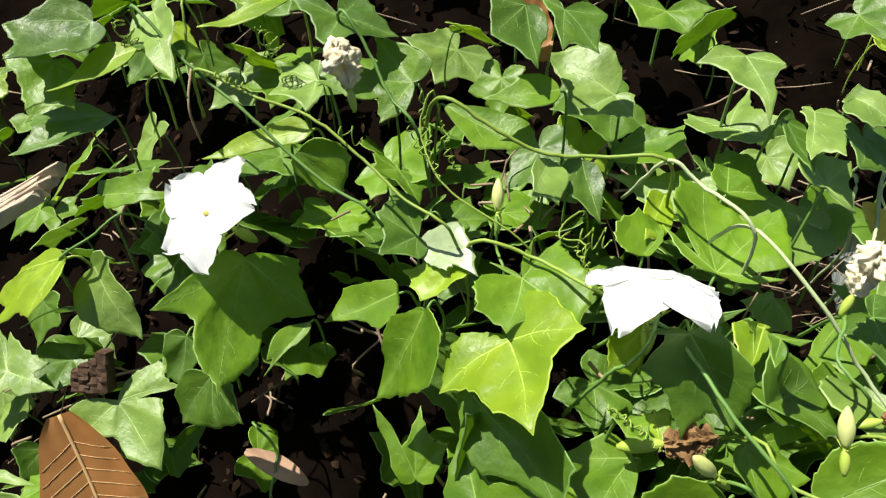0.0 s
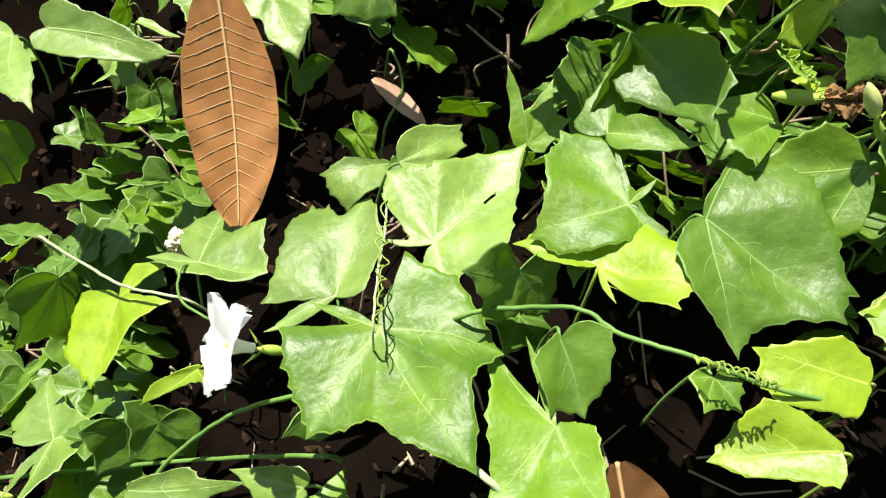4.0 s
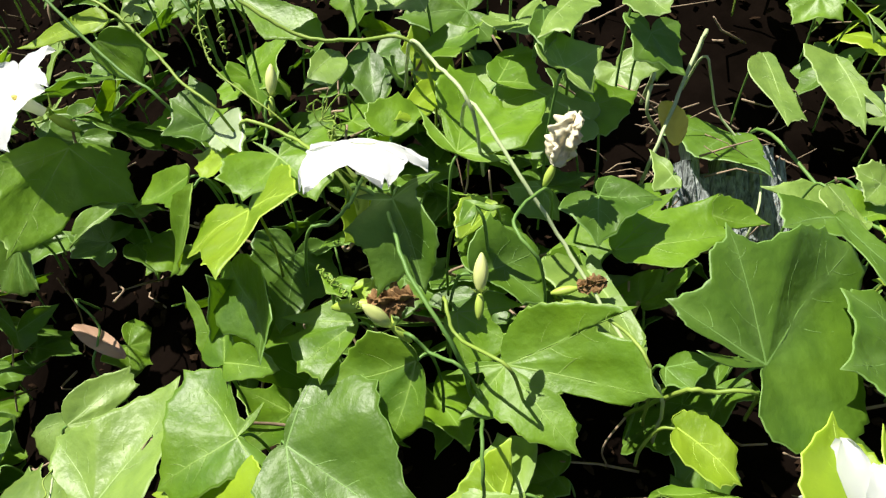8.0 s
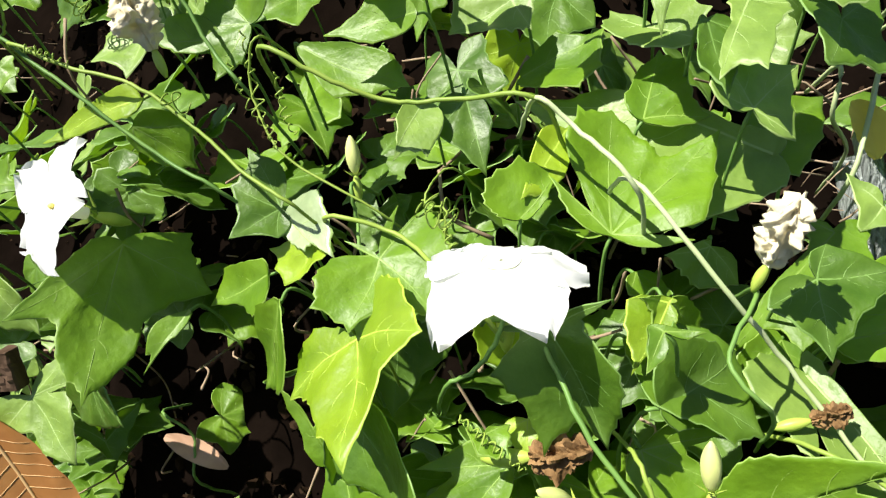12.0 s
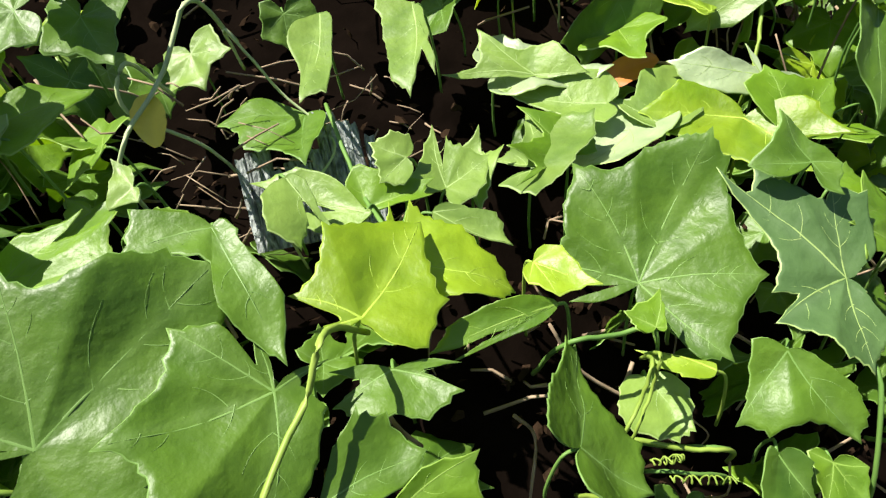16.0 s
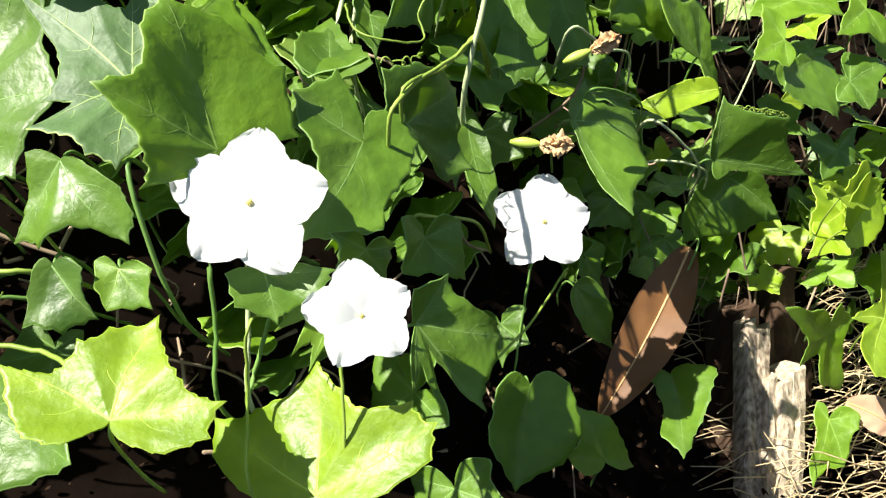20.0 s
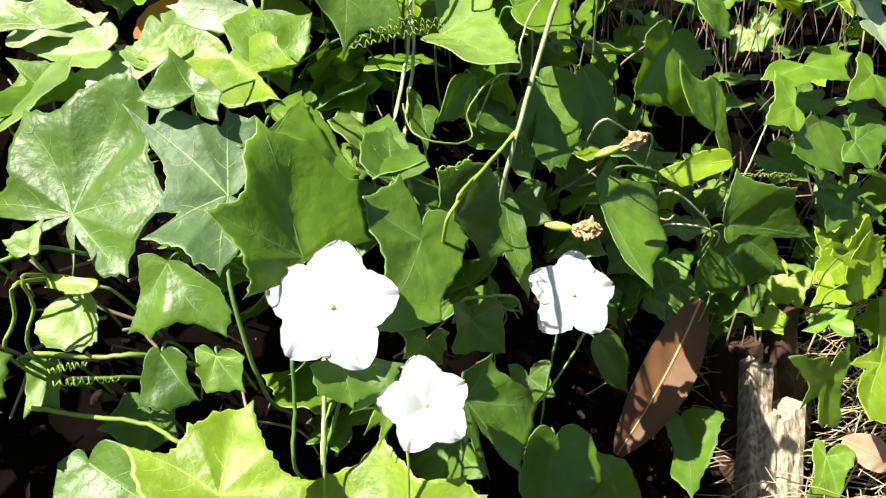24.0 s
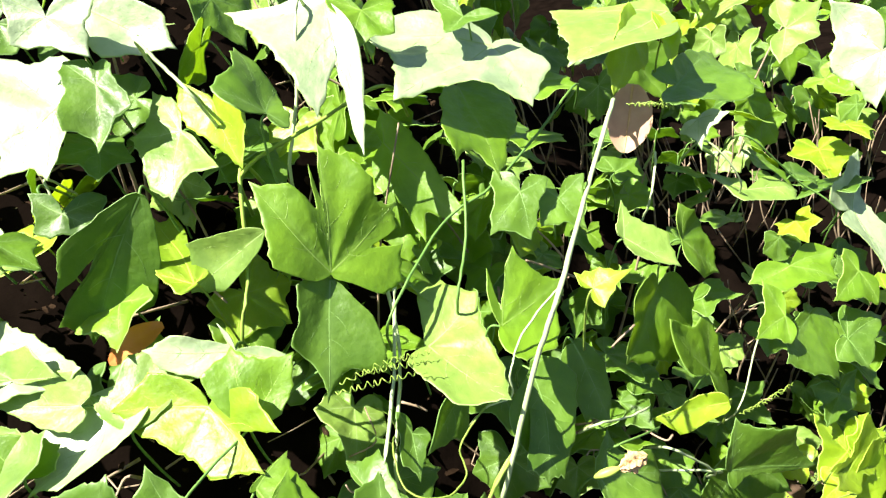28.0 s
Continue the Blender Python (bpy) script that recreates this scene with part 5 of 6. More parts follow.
leaf("d", (0.594, 0.352, 0.474), (13, 0, 2), 0.03, (-116, 2.4), (-98, 3.4), (-53, 3.6), (-38, 2.1), (64, 2.1), (102, 1.9), (116, 2.1))
leaf("y", (0.962, 0.456, 0.252), (51, 27, 33), 0.03, (-176, 8.5), (-159, 5.2), (-142, 1.9), (-16, 6.5), (2, 6.8), (38, 4.8), (169, 1.1), (176, 6.9))
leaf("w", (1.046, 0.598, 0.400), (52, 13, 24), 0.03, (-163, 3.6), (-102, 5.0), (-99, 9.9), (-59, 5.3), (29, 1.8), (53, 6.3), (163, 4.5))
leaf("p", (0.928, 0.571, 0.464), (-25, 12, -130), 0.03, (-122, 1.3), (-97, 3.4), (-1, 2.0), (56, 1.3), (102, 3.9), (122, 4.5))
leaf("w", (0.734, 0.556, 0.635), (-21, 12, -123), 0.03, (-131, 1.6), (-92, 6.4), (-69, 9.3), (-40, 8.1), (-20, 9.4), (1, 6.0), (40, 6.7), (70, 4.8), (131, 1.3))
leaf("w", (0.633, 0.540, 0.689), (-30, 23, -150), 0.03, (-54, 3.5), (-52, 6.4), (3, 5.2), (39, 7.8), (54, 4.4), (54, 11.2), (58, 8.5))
leaf("d", (0.883, 0.596, 0.560), (32, 10, 24), 0.03, (-153, 4.1), (-85, 3.2), (-41, 5.8), (-7, 6.6), (23, 9.1), (47, 3.3), (153, 2.7))
leaf("p", (0.882, 0.608, 0.615), (-14, -17, 160), 0.03, (-4, 3.9), (4, 8.7), (27, 8.9), (53, 11.0))
leaf("w", (0.495, 0.547, 0.715), (38, 41, -27), 0.03, (-56, 2.2), (-41, 3.2), (-4, 4.2), (9, 5.5), (33, 4.2), (56, 2.4))
leaf("m", (0.015, 0.234, 0.482), (1, -54, 46), 0.03, (-114, 1.2), (-76, 2.9), (-69, 4.4), (-46, 2.5), (7, 1.1), (29, 2.5), (38, 4.3), (47, 2.7), (114, 1.7))
leaf("m", (-0.015, 0.290, 0.448), (-13, -63, 99), 0.03, (-112, 0.9), (-47, 2.6), (-28, 2.3), (-8, 3.7), (21, 1.7), (22, 3.1), (27, 4.4), (112, 0.8))
leaf("d", (0.014, 0.261, 0.521), (44, 52, -91), 0.03, (-98, 1.1), (-5, 2.3), (11, 3.4), (34, 4.6), (46, 6.8), (62, 6.2), (79, 4.2), (98, 1.9))
leaf("m", (0.128, 0.230, 0.517), (28, 48, -47), 0.03, (-60, 1.0), (-15, 2.8), (36, 2.8), (60, 1.3), (71, 2.8))
leaf("p", (0.158, 0.177, 0.466), (-23, 12, 163), 0.03, (-93, 2.5), (-57, 2.7), (-20, 2.6), (9, 3.2), (43, 3.1), (69, 2.8), (93, 1.7))
leaf("p", (-0.075, 0.234, 0.439), (45, -26, 44), 0.03, (-30, 2.0), (-11, 3.7), (5, 3.9), (30, 2.4))
leaf("d", (-0.143, 0.325, 0.516), (-49, 58, -146), 0.03, (-71, 1.2), (2, 2.5), (17, 2.6), (71, 1.5))
leaf("d", (-0.115, 0.284, 0.517), (55, 69, -66), 0.03, (-71, 2.9), (-48, 3.6), (-5, 2.6), (33, 2.8), (71, 1.3))
leaf("p", (0.308, 0.301, 0.555), (11, 37, -46), 0.03, (-80, 1.3), (-49, 2.6), (-23, 3.2), (-10, 2.2), (1, 0.9), (1, 3.5), (80, 0.5))
leaf("p", (0.353, 0.337, 0.545), (-49, -17, -174), 0.03, (-90, 1.0), (-54, 1.3), (-16, 1.7), (23, 1.4), (52, 1.7), (90, 1.4))
leaf("m", (0.246, 0.287, 0.545), (48, -6, 30), 0.03, (-79, 0.9), (-41, 1.9), (-28, 3.4), (0, 2.2), (25, 1.3), (79, 0.4))
leaf("m", (0.142, 0.263, 0.555), (-63, 40, -109), 0.03, (-117, 0.4), (-80, 1.5), (-50, 1.0), (-24, 2.2), (0, 0.7), (60, 1.3), (80, 2.5), (96, 2.2), (117, 1.0))
leaf("d", (0.128, 0.257, 0.545), (11, 22, -40), 0.03, (-68, 0.6), (-40, 2.7), (-19, 3.7), (-10, 4.7), (3, 5.2), (36, 3.6), (46, 2.6), (68, 1.4))
leaf("m", (0.185, 0.269, 0.529), (-30, 5, -139), 0.03, (-63, 0.8), (-18, 2.0), (-2, 2.8), (32, 2.8), (63, 0.5), (65, 1.9))
leaf("y", (0.953, 0.438, 0.230), (65, 22, 21), 0.03, (-122, 1.6), (-40, 1.9), (13, 4.6), (43, 5.9), (86, 4.5), (122, 2.5))
leaf("y", (0.987, 0.427, 0.141), (40, 14, 23), 0.03, (-166, 5.4), (-148, 6.9), (-131, 6.4), (-94, 2.6), (6, 4.9), (36, 10.6), (59, 5.8), (69, 1.6), (166, 3.8))
leaf("d", (0.450, 0.219, 0.407), (4, 36, -88), 0.03, (-103, 1.3), (-34, 2.9), (20, 4.0), (50, 5.5), (67, 4.1), (103, 1.6))

# ---------------------------------------------------------------- flowers, buds, shoots, tendrils, fallen leaves
flower((-0.121, 0.318, 0.592), (-0.46, -0.60, 0.64), 3.25, .85, 18)
flower((0.087, 0.246, 0.593), (0.050, 0.098, 0.963), 3.15, 1.75)
flower((-0.121, 0.152, 0.367), (-0.755, -0.519, 0.242), 2.5, .6)
flower((0.270, 0.154, 0.487), (-0.922, -0.068, 0.246), 2.6, .7)
flower((0.567, 0.240, 0.449), (0.075, -0.734, 0.649), 2.9, 1.0)
flower((0.599, 0.213, 0.408), (0.265, -0.536, 0.667), 2.1, .6)
flower((0.690, 0.323, 0.366), (0.085, -0.722, 0.645), 2.75, 1.0)
bud((0.027, 0.312, 0.601), (0.000, 0.282, 0.965), 1.6)
bud((0.139, 0.189, 0.556), (0.014, 0.320, 0.973), 1.45)
bud((0.099, 0.201, 0.530), (-0.646, -0.179, 0.690), 1.6)
bud((-0.253, 0.153, 0.210), (-0.911, -0.263, 0.111), 1.6)
withered((-0.046, 0.322, 0.662), (-0.200, 0.189, 1.002), 2.5, "cream")
withered((0.171, 0.245, 0.590), (0.335, 0.020, 0.882), 2.4, "cream")
withered((0.099, 0.221, 0.526), (0.900, -0.222, 0.251), 2.2, "brown")
withered((0.184, 0.225, 0.535), (0.907, -0.025, 0.259), 1.3, "brown")
withered((-0.192, 0.247, 0.343), (-0.141, 0.290, 0.968), 2.0, "cream")
withered((0.701, 0.332, 0.404), (0.862, -0.307, -0.149), 1.8, "tan")
withered((0.735, 0.348, 0.445), (0.956, -0.080, 0.228), 1.7, "tan")
stem("g", 1.2, (-0.159, 0.362, 0.688), (-0.131, 0.351, 0.661), (-0.101, 0.338, 0.639), (-0.064, 0.325, 0.608), (-0.034, 0.314, 0.591))
stem("y", 1.1, (-0.126, 0.348, 0.658), (-0.098, 0.339, 0.647), (-0.067, 0.333, 0.637), (-0.040, 0.322, 0.618), (-0.018, 0.308, 0.601), (0.003, 0.297, 0.590))
stem("g", 1.1, (-0.051, 0.349, 0.686), (-0.037, 0.341, 0.668), (-0.026, 0.331, 0.647), (-0.013, 0.321, 0.633))
stem("y", 1.3, (-0.002, 0.321, 0.648), (0.023, 0.312, 0.636), (0.047, 0.310, 0.624), (0.073, 0.306, 0.623), (0.102, 0.295, 0.624))
stem("y", 1.2, (0.016, 0.295, 0.585), (0.044, 0.287, 0.579), (0.065, 0.260, 0.576), (0.081, 0.236, 0.573))
stem("g", 1.2, (0.082, 0.241, 0.570), (0.096, 0.238, 0.564), (0.110, 0.208, 0.547), (0.130, 0.191, 0.522))
stem("g", 1.0, (-0.209, 0.333, 0.557), (-0.189, 0.334, 0.572), (-0.173, 0.344, 0.582))
stem("g", 1.1, (0.088, 0.245, 0.574), (0.083, 0.233, 0.567), (0.075, 0.229, 0.559), (0.065, 0.226, 0.555))
stem("g", 1.0, (0.026, 0.306, 0.593), (0.026, 0.300, 0.579), (0.029, 0.287, 0.570))
stem("y", .7, (-0.005, 0.331, 0.650), (-0.011, 0.324, 0.635), (-0.007, 0.315, 0.620), (0.004, 0.305, 0.606), (0.041, 0.295, 0.581))
stem("y", .6, (0.068, 0.302, 0.597), (0.059, 0.303, 0.591), (0.056, 0.297, 0.586), (0.065, 0.288, 0.587), (0.065, 0.282, 0.581))
stem("y", .9, (-0.136, 0.372, 0.690), (-0.135, 0.366, 0.674), (-0.137, 0.362, 0.660), (-0.158, 0.362, 0.648))
stem("g", 1.0, (0.166, 0.246, 0.570), (0.151, 0.220, 0.565), (0.162, 0.212, 0.550))
stem("g", 1.0, (-0.096, 0.293, 0.432), (-0.093, 0.302, 0.456), (-0.104, 0.303, 0.474))
stem("g", 1.6, (-0.162, 0.148, 0.220), (-0.161, 0.157, 0.239), (-0.149, 0.166, 0.268), (-0.120, 0.165, 0.312), (-0.081, 0.141, 0.362))
stem("g", 1.6, (-0.259, 0.163, 0.206), (-0.186, 0.172, 0.239), (-0.124, 0.168, 0.277), (-0.068, 0.142, 0.330))
stem("p", 1.8, (-0.003, 0.108, 0.384), (0.020, 0.108, 0.369), (0.051, 0.098, 0.355))
stem("g", 1.3, (-0.022, 0.154, 0.419), (0.017, 0.166, 0.428), (0.036, 0.152, 0.431), (0.059, 0.142, 0.437), (0.087, 0.144, 0.433), (0.123, 0.150, 0.429))
stem("p", 1.1, (-0.263, 0.225, 0.337), (-0.234, 0.221, 0.331), (-0.203, 0.212, 0.332), (-0.164, 0.204, 0.342))
stem("p", .7, (-0.078, 0.229, 0.428), (-0.070, 0.201, 0.418), (-0.064, 0.169, 0.413), (-0.057, 0.138, 0.411))
stem("g", 1.0, (-0.174, 0.217, 0.353), (-0.167, 0.202, 0.343), (-0.143, 0.195, 0.340))
stem("p", 1.2, (0.102, 0.295, 0.624), (0.114, 0.285, 0.616), (0.131, 0.263, 0.603))
stem("p", 1.1, (0.131, 0.268, 0.602), (0.153, 0.240, 0.578), (0.173, 0.234, 0.550), (0.194, 0.213, 0.522), (0.210, 0.192, 0.505))
stem("p", 1.3, (0.230, 0.360, 0.599), (0.227, 0.352, 0.579), (0.248, 0.380, 0.548))
stem("p", 1.0, (0.267, 0.396, 0.603), (0.283, 0.408, 0.567), (0.309, 0.396, 0.537), (0.292, 0.341, 0.521))
stem("y", 1.2, (0.216, 0.188, 0.510), (0.227, 0.186, 0.512), (0.243, 0.187, 0.511))
stem("y", 1.0, (0.124, 0.213, 0.533), (0.130, 0.199, 0.524), (0.150, 0.179, 0.524))
stem("g", 1.0, (0.110, 0.198, 0.525), (0.119, 0.195, 0.519), (0.133, 0.185, 0.518))
stem("g", 1.0, (0.141, 0.171, 0.502), (0.142, 0.159, 0.488))
stem("g", 1.3, (0.348, 0.365, 0.538), (0.351, 0.321, 0.524), (0.345, 0.286, 0.526))
stem("p", 1.5, (0.260, 0.379, 0.620), (0.246, 0.360, 0.593), (0.228, 0.329, 0.563))
stem("y", 1.5, (0.333, 0.221, 0.532), (0.326, 0.205, 0.518), (0.313, 0.178, 0.499))
stem("y", 1.0, (0.444, 0.255, 0.484), (0.441, 0.254, 0.469), (0.432, 0.249, 0.449))
stem("y", 1.0, (0.175, 0.219, 0.530), (0.195, 0.201, 0.528), (0.204, 0.189, 0.517))
stem("g", 1.4, (0.309, 0.396, 0.559), (0.330, 0.334, 0.534), (0.349, 0.287, 0.527))
stem("y", 1.1, (0.441, 0.254, 0.482), (0.435, 0.248, 0.468), (0.426, 0.244, 0.453))
stem("g", 1.3, (0.410, 0.262, 0.488), (0.432, 0.265, 0.488), (0.450, 0.271, 0.487))
stem("g", 1.4, (0.426, 0.250, 0.447), (0.450, 0.261, 0.432), (0.473, 0.257, 0.431))
stem("p", 1.5, (0.628, 0.443, 0.555), (0.625, 0.419, 0.505), (0.608, 0.372, 0.462))
stem("g", 1.3, (0.525, 0.255, 0.466), (0.524, 0.244, 0.407))
stem("g", .9, (0.516, 0.331, 0.518), (0.553, 0.390, 0.513), (0.590, 0.406, 0.519))
stem("g", 1.3, (0.543, 0.251, 0.426), (0.536, 0.242, 0.397), (0.529, 0.230, 0.368))
stem("p", 1.4, (0.558, 0.247, 0.424), (0.551, 0.235, 0.398), (0.544, 0.223, 0.371))
stem("g", 1.3, (0.570, 0.248, 0.418), (0.559, 0.241, 0.398), (0.549, 0.232, 0.381), (0.542, 0.226, 0.366))
stem("g", 1.0, (0.683, 0.347, 0.324), (0.670, 0.337, 0.287), (0.656, 0.314, 0.260))
stem("g", 1.0, (0.821, 0.421, 0.262), (0.793, 0.403, 0.224), (0.747, 0.362, 0.189))
stem("y", 1.0, (0.648, 0.302, 0.295), (0.676, 0.331, 0.294), (0.708, 0.368, 0.300))
stem("y", 1.4, (0.423, 0.241, 0.426), (0.445, 0.239, 0.417), (0.472, 0.235, 0.408), (0.490, 0.222, 0.405))
stem("y", 1.4, (0.426, 0.255, 0.445), (0.453, 0.253, 0.438), (0.474, 0.256, 0.431))
stem("g", 1.1, (0.441, 0.248, 0.432), (0.471, 0.253, 0.420))
stem("y", 1.3, (0.622, 0.287, 0.403), (0.634, 0.303, 0.392), (0.654, 0.321, 0.374))
stem("p", 1.1, (0.788, 0.427, 0.334), (0.827, 0.427, 0.318))
stem("g", 1.0, (0.742, 0.398, 0.405), (0.782, 0.428, 0.378))
stem("p", 2.0, (0.812, 0.547, 0.577), (0.769, 0.486, 0.547), (0.719, 0.387, 0.543), (0.695, 0.375, 0.502), (0.664, 0.357, 0.439))
stem("y", 1.4, (0.675, 0.366, 0.458), (0.661, 0.352, 0.454), (0.639, 0.309, 0.459), (0.623, 0.286, 0.453))
stem("y", 1.2, (0.674, 0.365, 0.457), (0.652, 0.339, 0.453), (0.631, 0.294, 0.461))
stem("p", 1.5, (0.633, 0.425, 0.548), (0.620, 0.397, 0.506), (0.603, 0.357, 0.473))
stem("p", .8, (0.721, 0.401, 0.533), (0.695, 0.387, 0.520), (0.683, 0.377, 0.504), (0.681, 0.376, 0.489), (0.666, 0.372, 0.489))
stem("y", .7, (0.666, 0.373, 0.489), (0.647, 0.361, 0.478), (0.646, 0.351, 0.466), (0.633, 0.336, 0.471), (0.615, 0.340, 0.479), (0.612, 0.365, 0.487))
stem("y", 1.6, (0.564, 0.474, 0.618), (0.610, 0.496, 0.629), (0.656, 0.513, 0.637))
stem("p", 1.4, (0.527, 0.503, 0.698), (0.540, 0.490, 0.682), (0.554, 0.473, 0.665))
stem("g", 1.2, (0.797, 0.582, 0.585), (0.750, 0.529, 0.574), (0.706, 0.481, 0.567), (0.668, 0.462, 0.558), (0.627, 0.409, 0.538))
stem("p", 1.5, (0.618, 0.530, 0.695), (0.603, 0.504, 0.646), (0.587, 0.487, 0.605))
stem("g", 1.2, (0.692, 0.492, 0.582), (0.681, 0.455, 0.550), (0.667, 0.422, 0.533))
stem("y", 1.6, (0.562, 0.478, 0.619), (0.552, 0.447, 0.568), (0.540, 0.426, 0.537))
stem("p", 1.3, (0.854, 0.578, 0.515), (0.832, 0.539, 0.497))
stem("g", 1.0, (0.926, 0.571, 0.513), (0.975, 0.575, 0.458), (1.006, 0.566, 0.426))
stem("p", 1.0, (0.892, 0.568, 0.518), (0.915, 0.558, 0.481))
stem("p", 1.0, (0.728, 0.378, 0.449), (0.751, 0.397, 0.428), (0.771, 0.413, 0.415))
stem("p", 1.2, (0.786, 0.415, 0.369), (0.820, 0.422, 0.326))
stem("p", .9, (0.922, 0.529, 0.374), (0.900, 0.507, 0.350), (0.862, 0.462, 0.340))
stem("g", 1.2, (0.434, 0.512, 0.629), (0.434, 0.507, 0.611))
stem("p", 1.0, (0.441, 0.507, 0.633), (0.447, 0.499, 0.603))
tendril((0.062, 0.287, 0.584), (0.070, 0.254, 0.574), 9)
tendril((-0.011, 0.331, 0.653), (0.000, 0.306, 0.612), 8)
tendril((-0.121, 0.346, 0.656), (-0.095, 0.339, 0.647), 9)
tendril((-0.167, 0.360, 0.684), (-0.159, 0.355, 0.671), 2.5)
tendril((-0.089, 0.351, 0.679), (-0.080, 0.345, 0.665), 2.5)
tendril((-0.052, 0.328, 0.630), (-0.040, 0.325, 0.626), 2)
tendril((-0.072, 0.195, 0.420), (-0.056, 0.132, 0.414), 7)
tendril((0.055, 0.131, 0.443), (0.088, 0.135, 0.439), 8)
tendril((0.067, 0.229, 0.538), (0.088, 0.218, 0.523), 8)
tendril((0.601, 0.397, 0.516), (0.644, 0.397, 0.516), 13)
tendril((0.438, 0.244, 0.441), (0.451, 0.250, 0.436), 8)
tendril((0.443, 0.236, 0.440), (0.469, 0.239, 0.433), 9)
tendril((0.823, 0.550, 0.571), (0.865, 0.567, 0.551), 11)
tendril((0.606, 0.385, 0.523), (0.642, 0.380, 0.523), 10)
tendril((0.857, 0.445, 0.351), (0.929, 0.499, 0.309), 9)
dead_leaf("brown", (-0.205, 0.296, 0.485), (-0.161, 0.246, 0.368), (0.028, -0.703, 0.880), 2.6)
dead_leaf("dark", (0.053, 0.142, 0.378), (0.074, 0.123, 0.336), (0.073, -0.695, 0.890), 1.8)
dead_leaf("dark", (0.818, 0.430, 0.253), (0.716, 0.349, 0.189), (0.012, -0.687, 0.910), 2.0)
dead_leaf("orange", (0.494, 0.445, 0.549), (0.457, 0.440, 0.537), (-0.022, -0.701, 0.886), 0.9)
dead_leaf("brown", (0.044, 0.378, 0.696), (0.052, 0.362, 0.660), (0.000, -0.742, 0.800), 0.9)
dead_leaf("tan", (-0.111, 0.304, 0.455), (-0.075, 0.292, 0.441), (0.028, -0.703, 0.880), 0.6)
dead_leaf("tan", (0.839, 0.576, 0.576), (0.820, 0.559, 0.531), (-0.022, -0.701, 0.886), 1.7)
dead_leaf("tan", (0.948, 0.405, 0.076), (0.983, 0.384, 0.051), (0.012, -0.687, 0.910), 1.6)
dead_leaf("yellow", (0.236, 0.355, 0.585), (0.241, 0.339, 0.564), (0.073, -0.711, 0.859), 0.8)
tendril((-0.019, 0.328, 0.642), (-0.004, 0.311, 0.619), 7)
tendril((-0.092, 0.351, 0.679), (-0.082, 0.346, 0.667), 3)
tendril((-0.167, 0.359, 0.681), (-0.157, 0.355, 0.671), 3)
tendril((0.056, 0.300, 0.588), (0.067, 0.285, 0.585), 3)
tendril((0.064, 0.285, 0.582), (0.069, 0.255, 0.575), 8)
tendril((-0.077, 0.219, 0.428), (-0.057, 0.135, 0.415), 6)
tendril((0.055, 0.130, 0.443), (0.088, 0.135, 0.438), 10)
tendril((0.590, 0.379, 0.519), (0.634, 0.378, 0.519), 10)
tendril((0.622, 0.303, 0.473), (0.642, 0.330, 0.466), 5)
tendril((0.834, 0.555, 0.567), (0.865, 0.567, 0.553), 8)
tendril((0.849, 0.439, 0.357), (0.920, 0.493, 0.311), 8)
tendril((0.592, 0.385, 0.520), (0.631, 0.384, 0.528), 7)
tendril((-0.000, 0.326, 0.636), (0.009, 0.307, 0.617), 7)
tendril((0.059, 0.269, 0.598), (0.071, 0.263, 0.595), 3)
stem("y", 0.9, (0.591, 0.219, 0.404), (0.585, 0.202, 0.381), (0.576, 0.198, 0.336))
stem("y", 0.9, (0.557, 0.223, 0.409), (0.547, 0.214, 0.379), (0.544, 0.190, 0.356))

# ---------------------------------------------------------------- shaded leaves under the canopy
fill = random.Random(5)
tops = list(PLACED)
SUNNY = [*FLOWERS, Vector((0.89, 0.45, 0.12)), Vector((0.91, 0.45, 0.08)), Vector((0.86, 0.46, 0.10)), Vector((0.95, 0.42, 0.05)), Vector((0.88, 0.44, 0.18)), Vector((1.0, 0.45, 0.04)), Vector((0.84, 0.4, 0.2)), Vector((0.8, 0.42, 0.12))]


def in_sun_path(p):
    """Whether a leaf here would shade a flower or a stake that stands in the sun."""
    for f in SUNNY:
        v = Vector(p) - f
        far = v.dot(SUN_TO)
        if far > -0.02 and (v - SUN_TO * far).length < 0.05:
            return True
    return False


for k in range(600):
    x, y, z = fill.choice(tops)
    x, y, z = x + fill.uniform(-0.06, 0.06), y + fill.uniform(0.03, 0.11), z - fill.uniform(0.08, 0.19)
    bare = (abs(x + 0.12) < 0.055 and 0.2 < y < 0.36) or (abs(x - 0.29) < 0.06 and 0.38 < y < 0.5) or (x > 0.72 and z < 0.3)
    if in_sun_path((x, y, z)):
        continue
    if (bare and fill.random() < 0.9) or z < soil(x, y) + 0.015:
        continue
    r = fill.uniform(2.4, 4.8)
    lobes = [(-122, r * 0.62), (-60, r * 0.82), (0, r), (60, r * 0.82), (122, r * 0.62)]
    lobes = [(a + fill.uniform(-11, 11), q * fill.uniform(0.82, 1.15)) for a, q in lobes]
    leaf(fill.choice("mdddddd"), (x, y, z), (fill.uniform(-30, 30), fill.uniform(-10, 55), fill.uniform(-180, 180)), fill.uniform(0.1, 0.35), *lobes, stalk=k % 3 == 0)

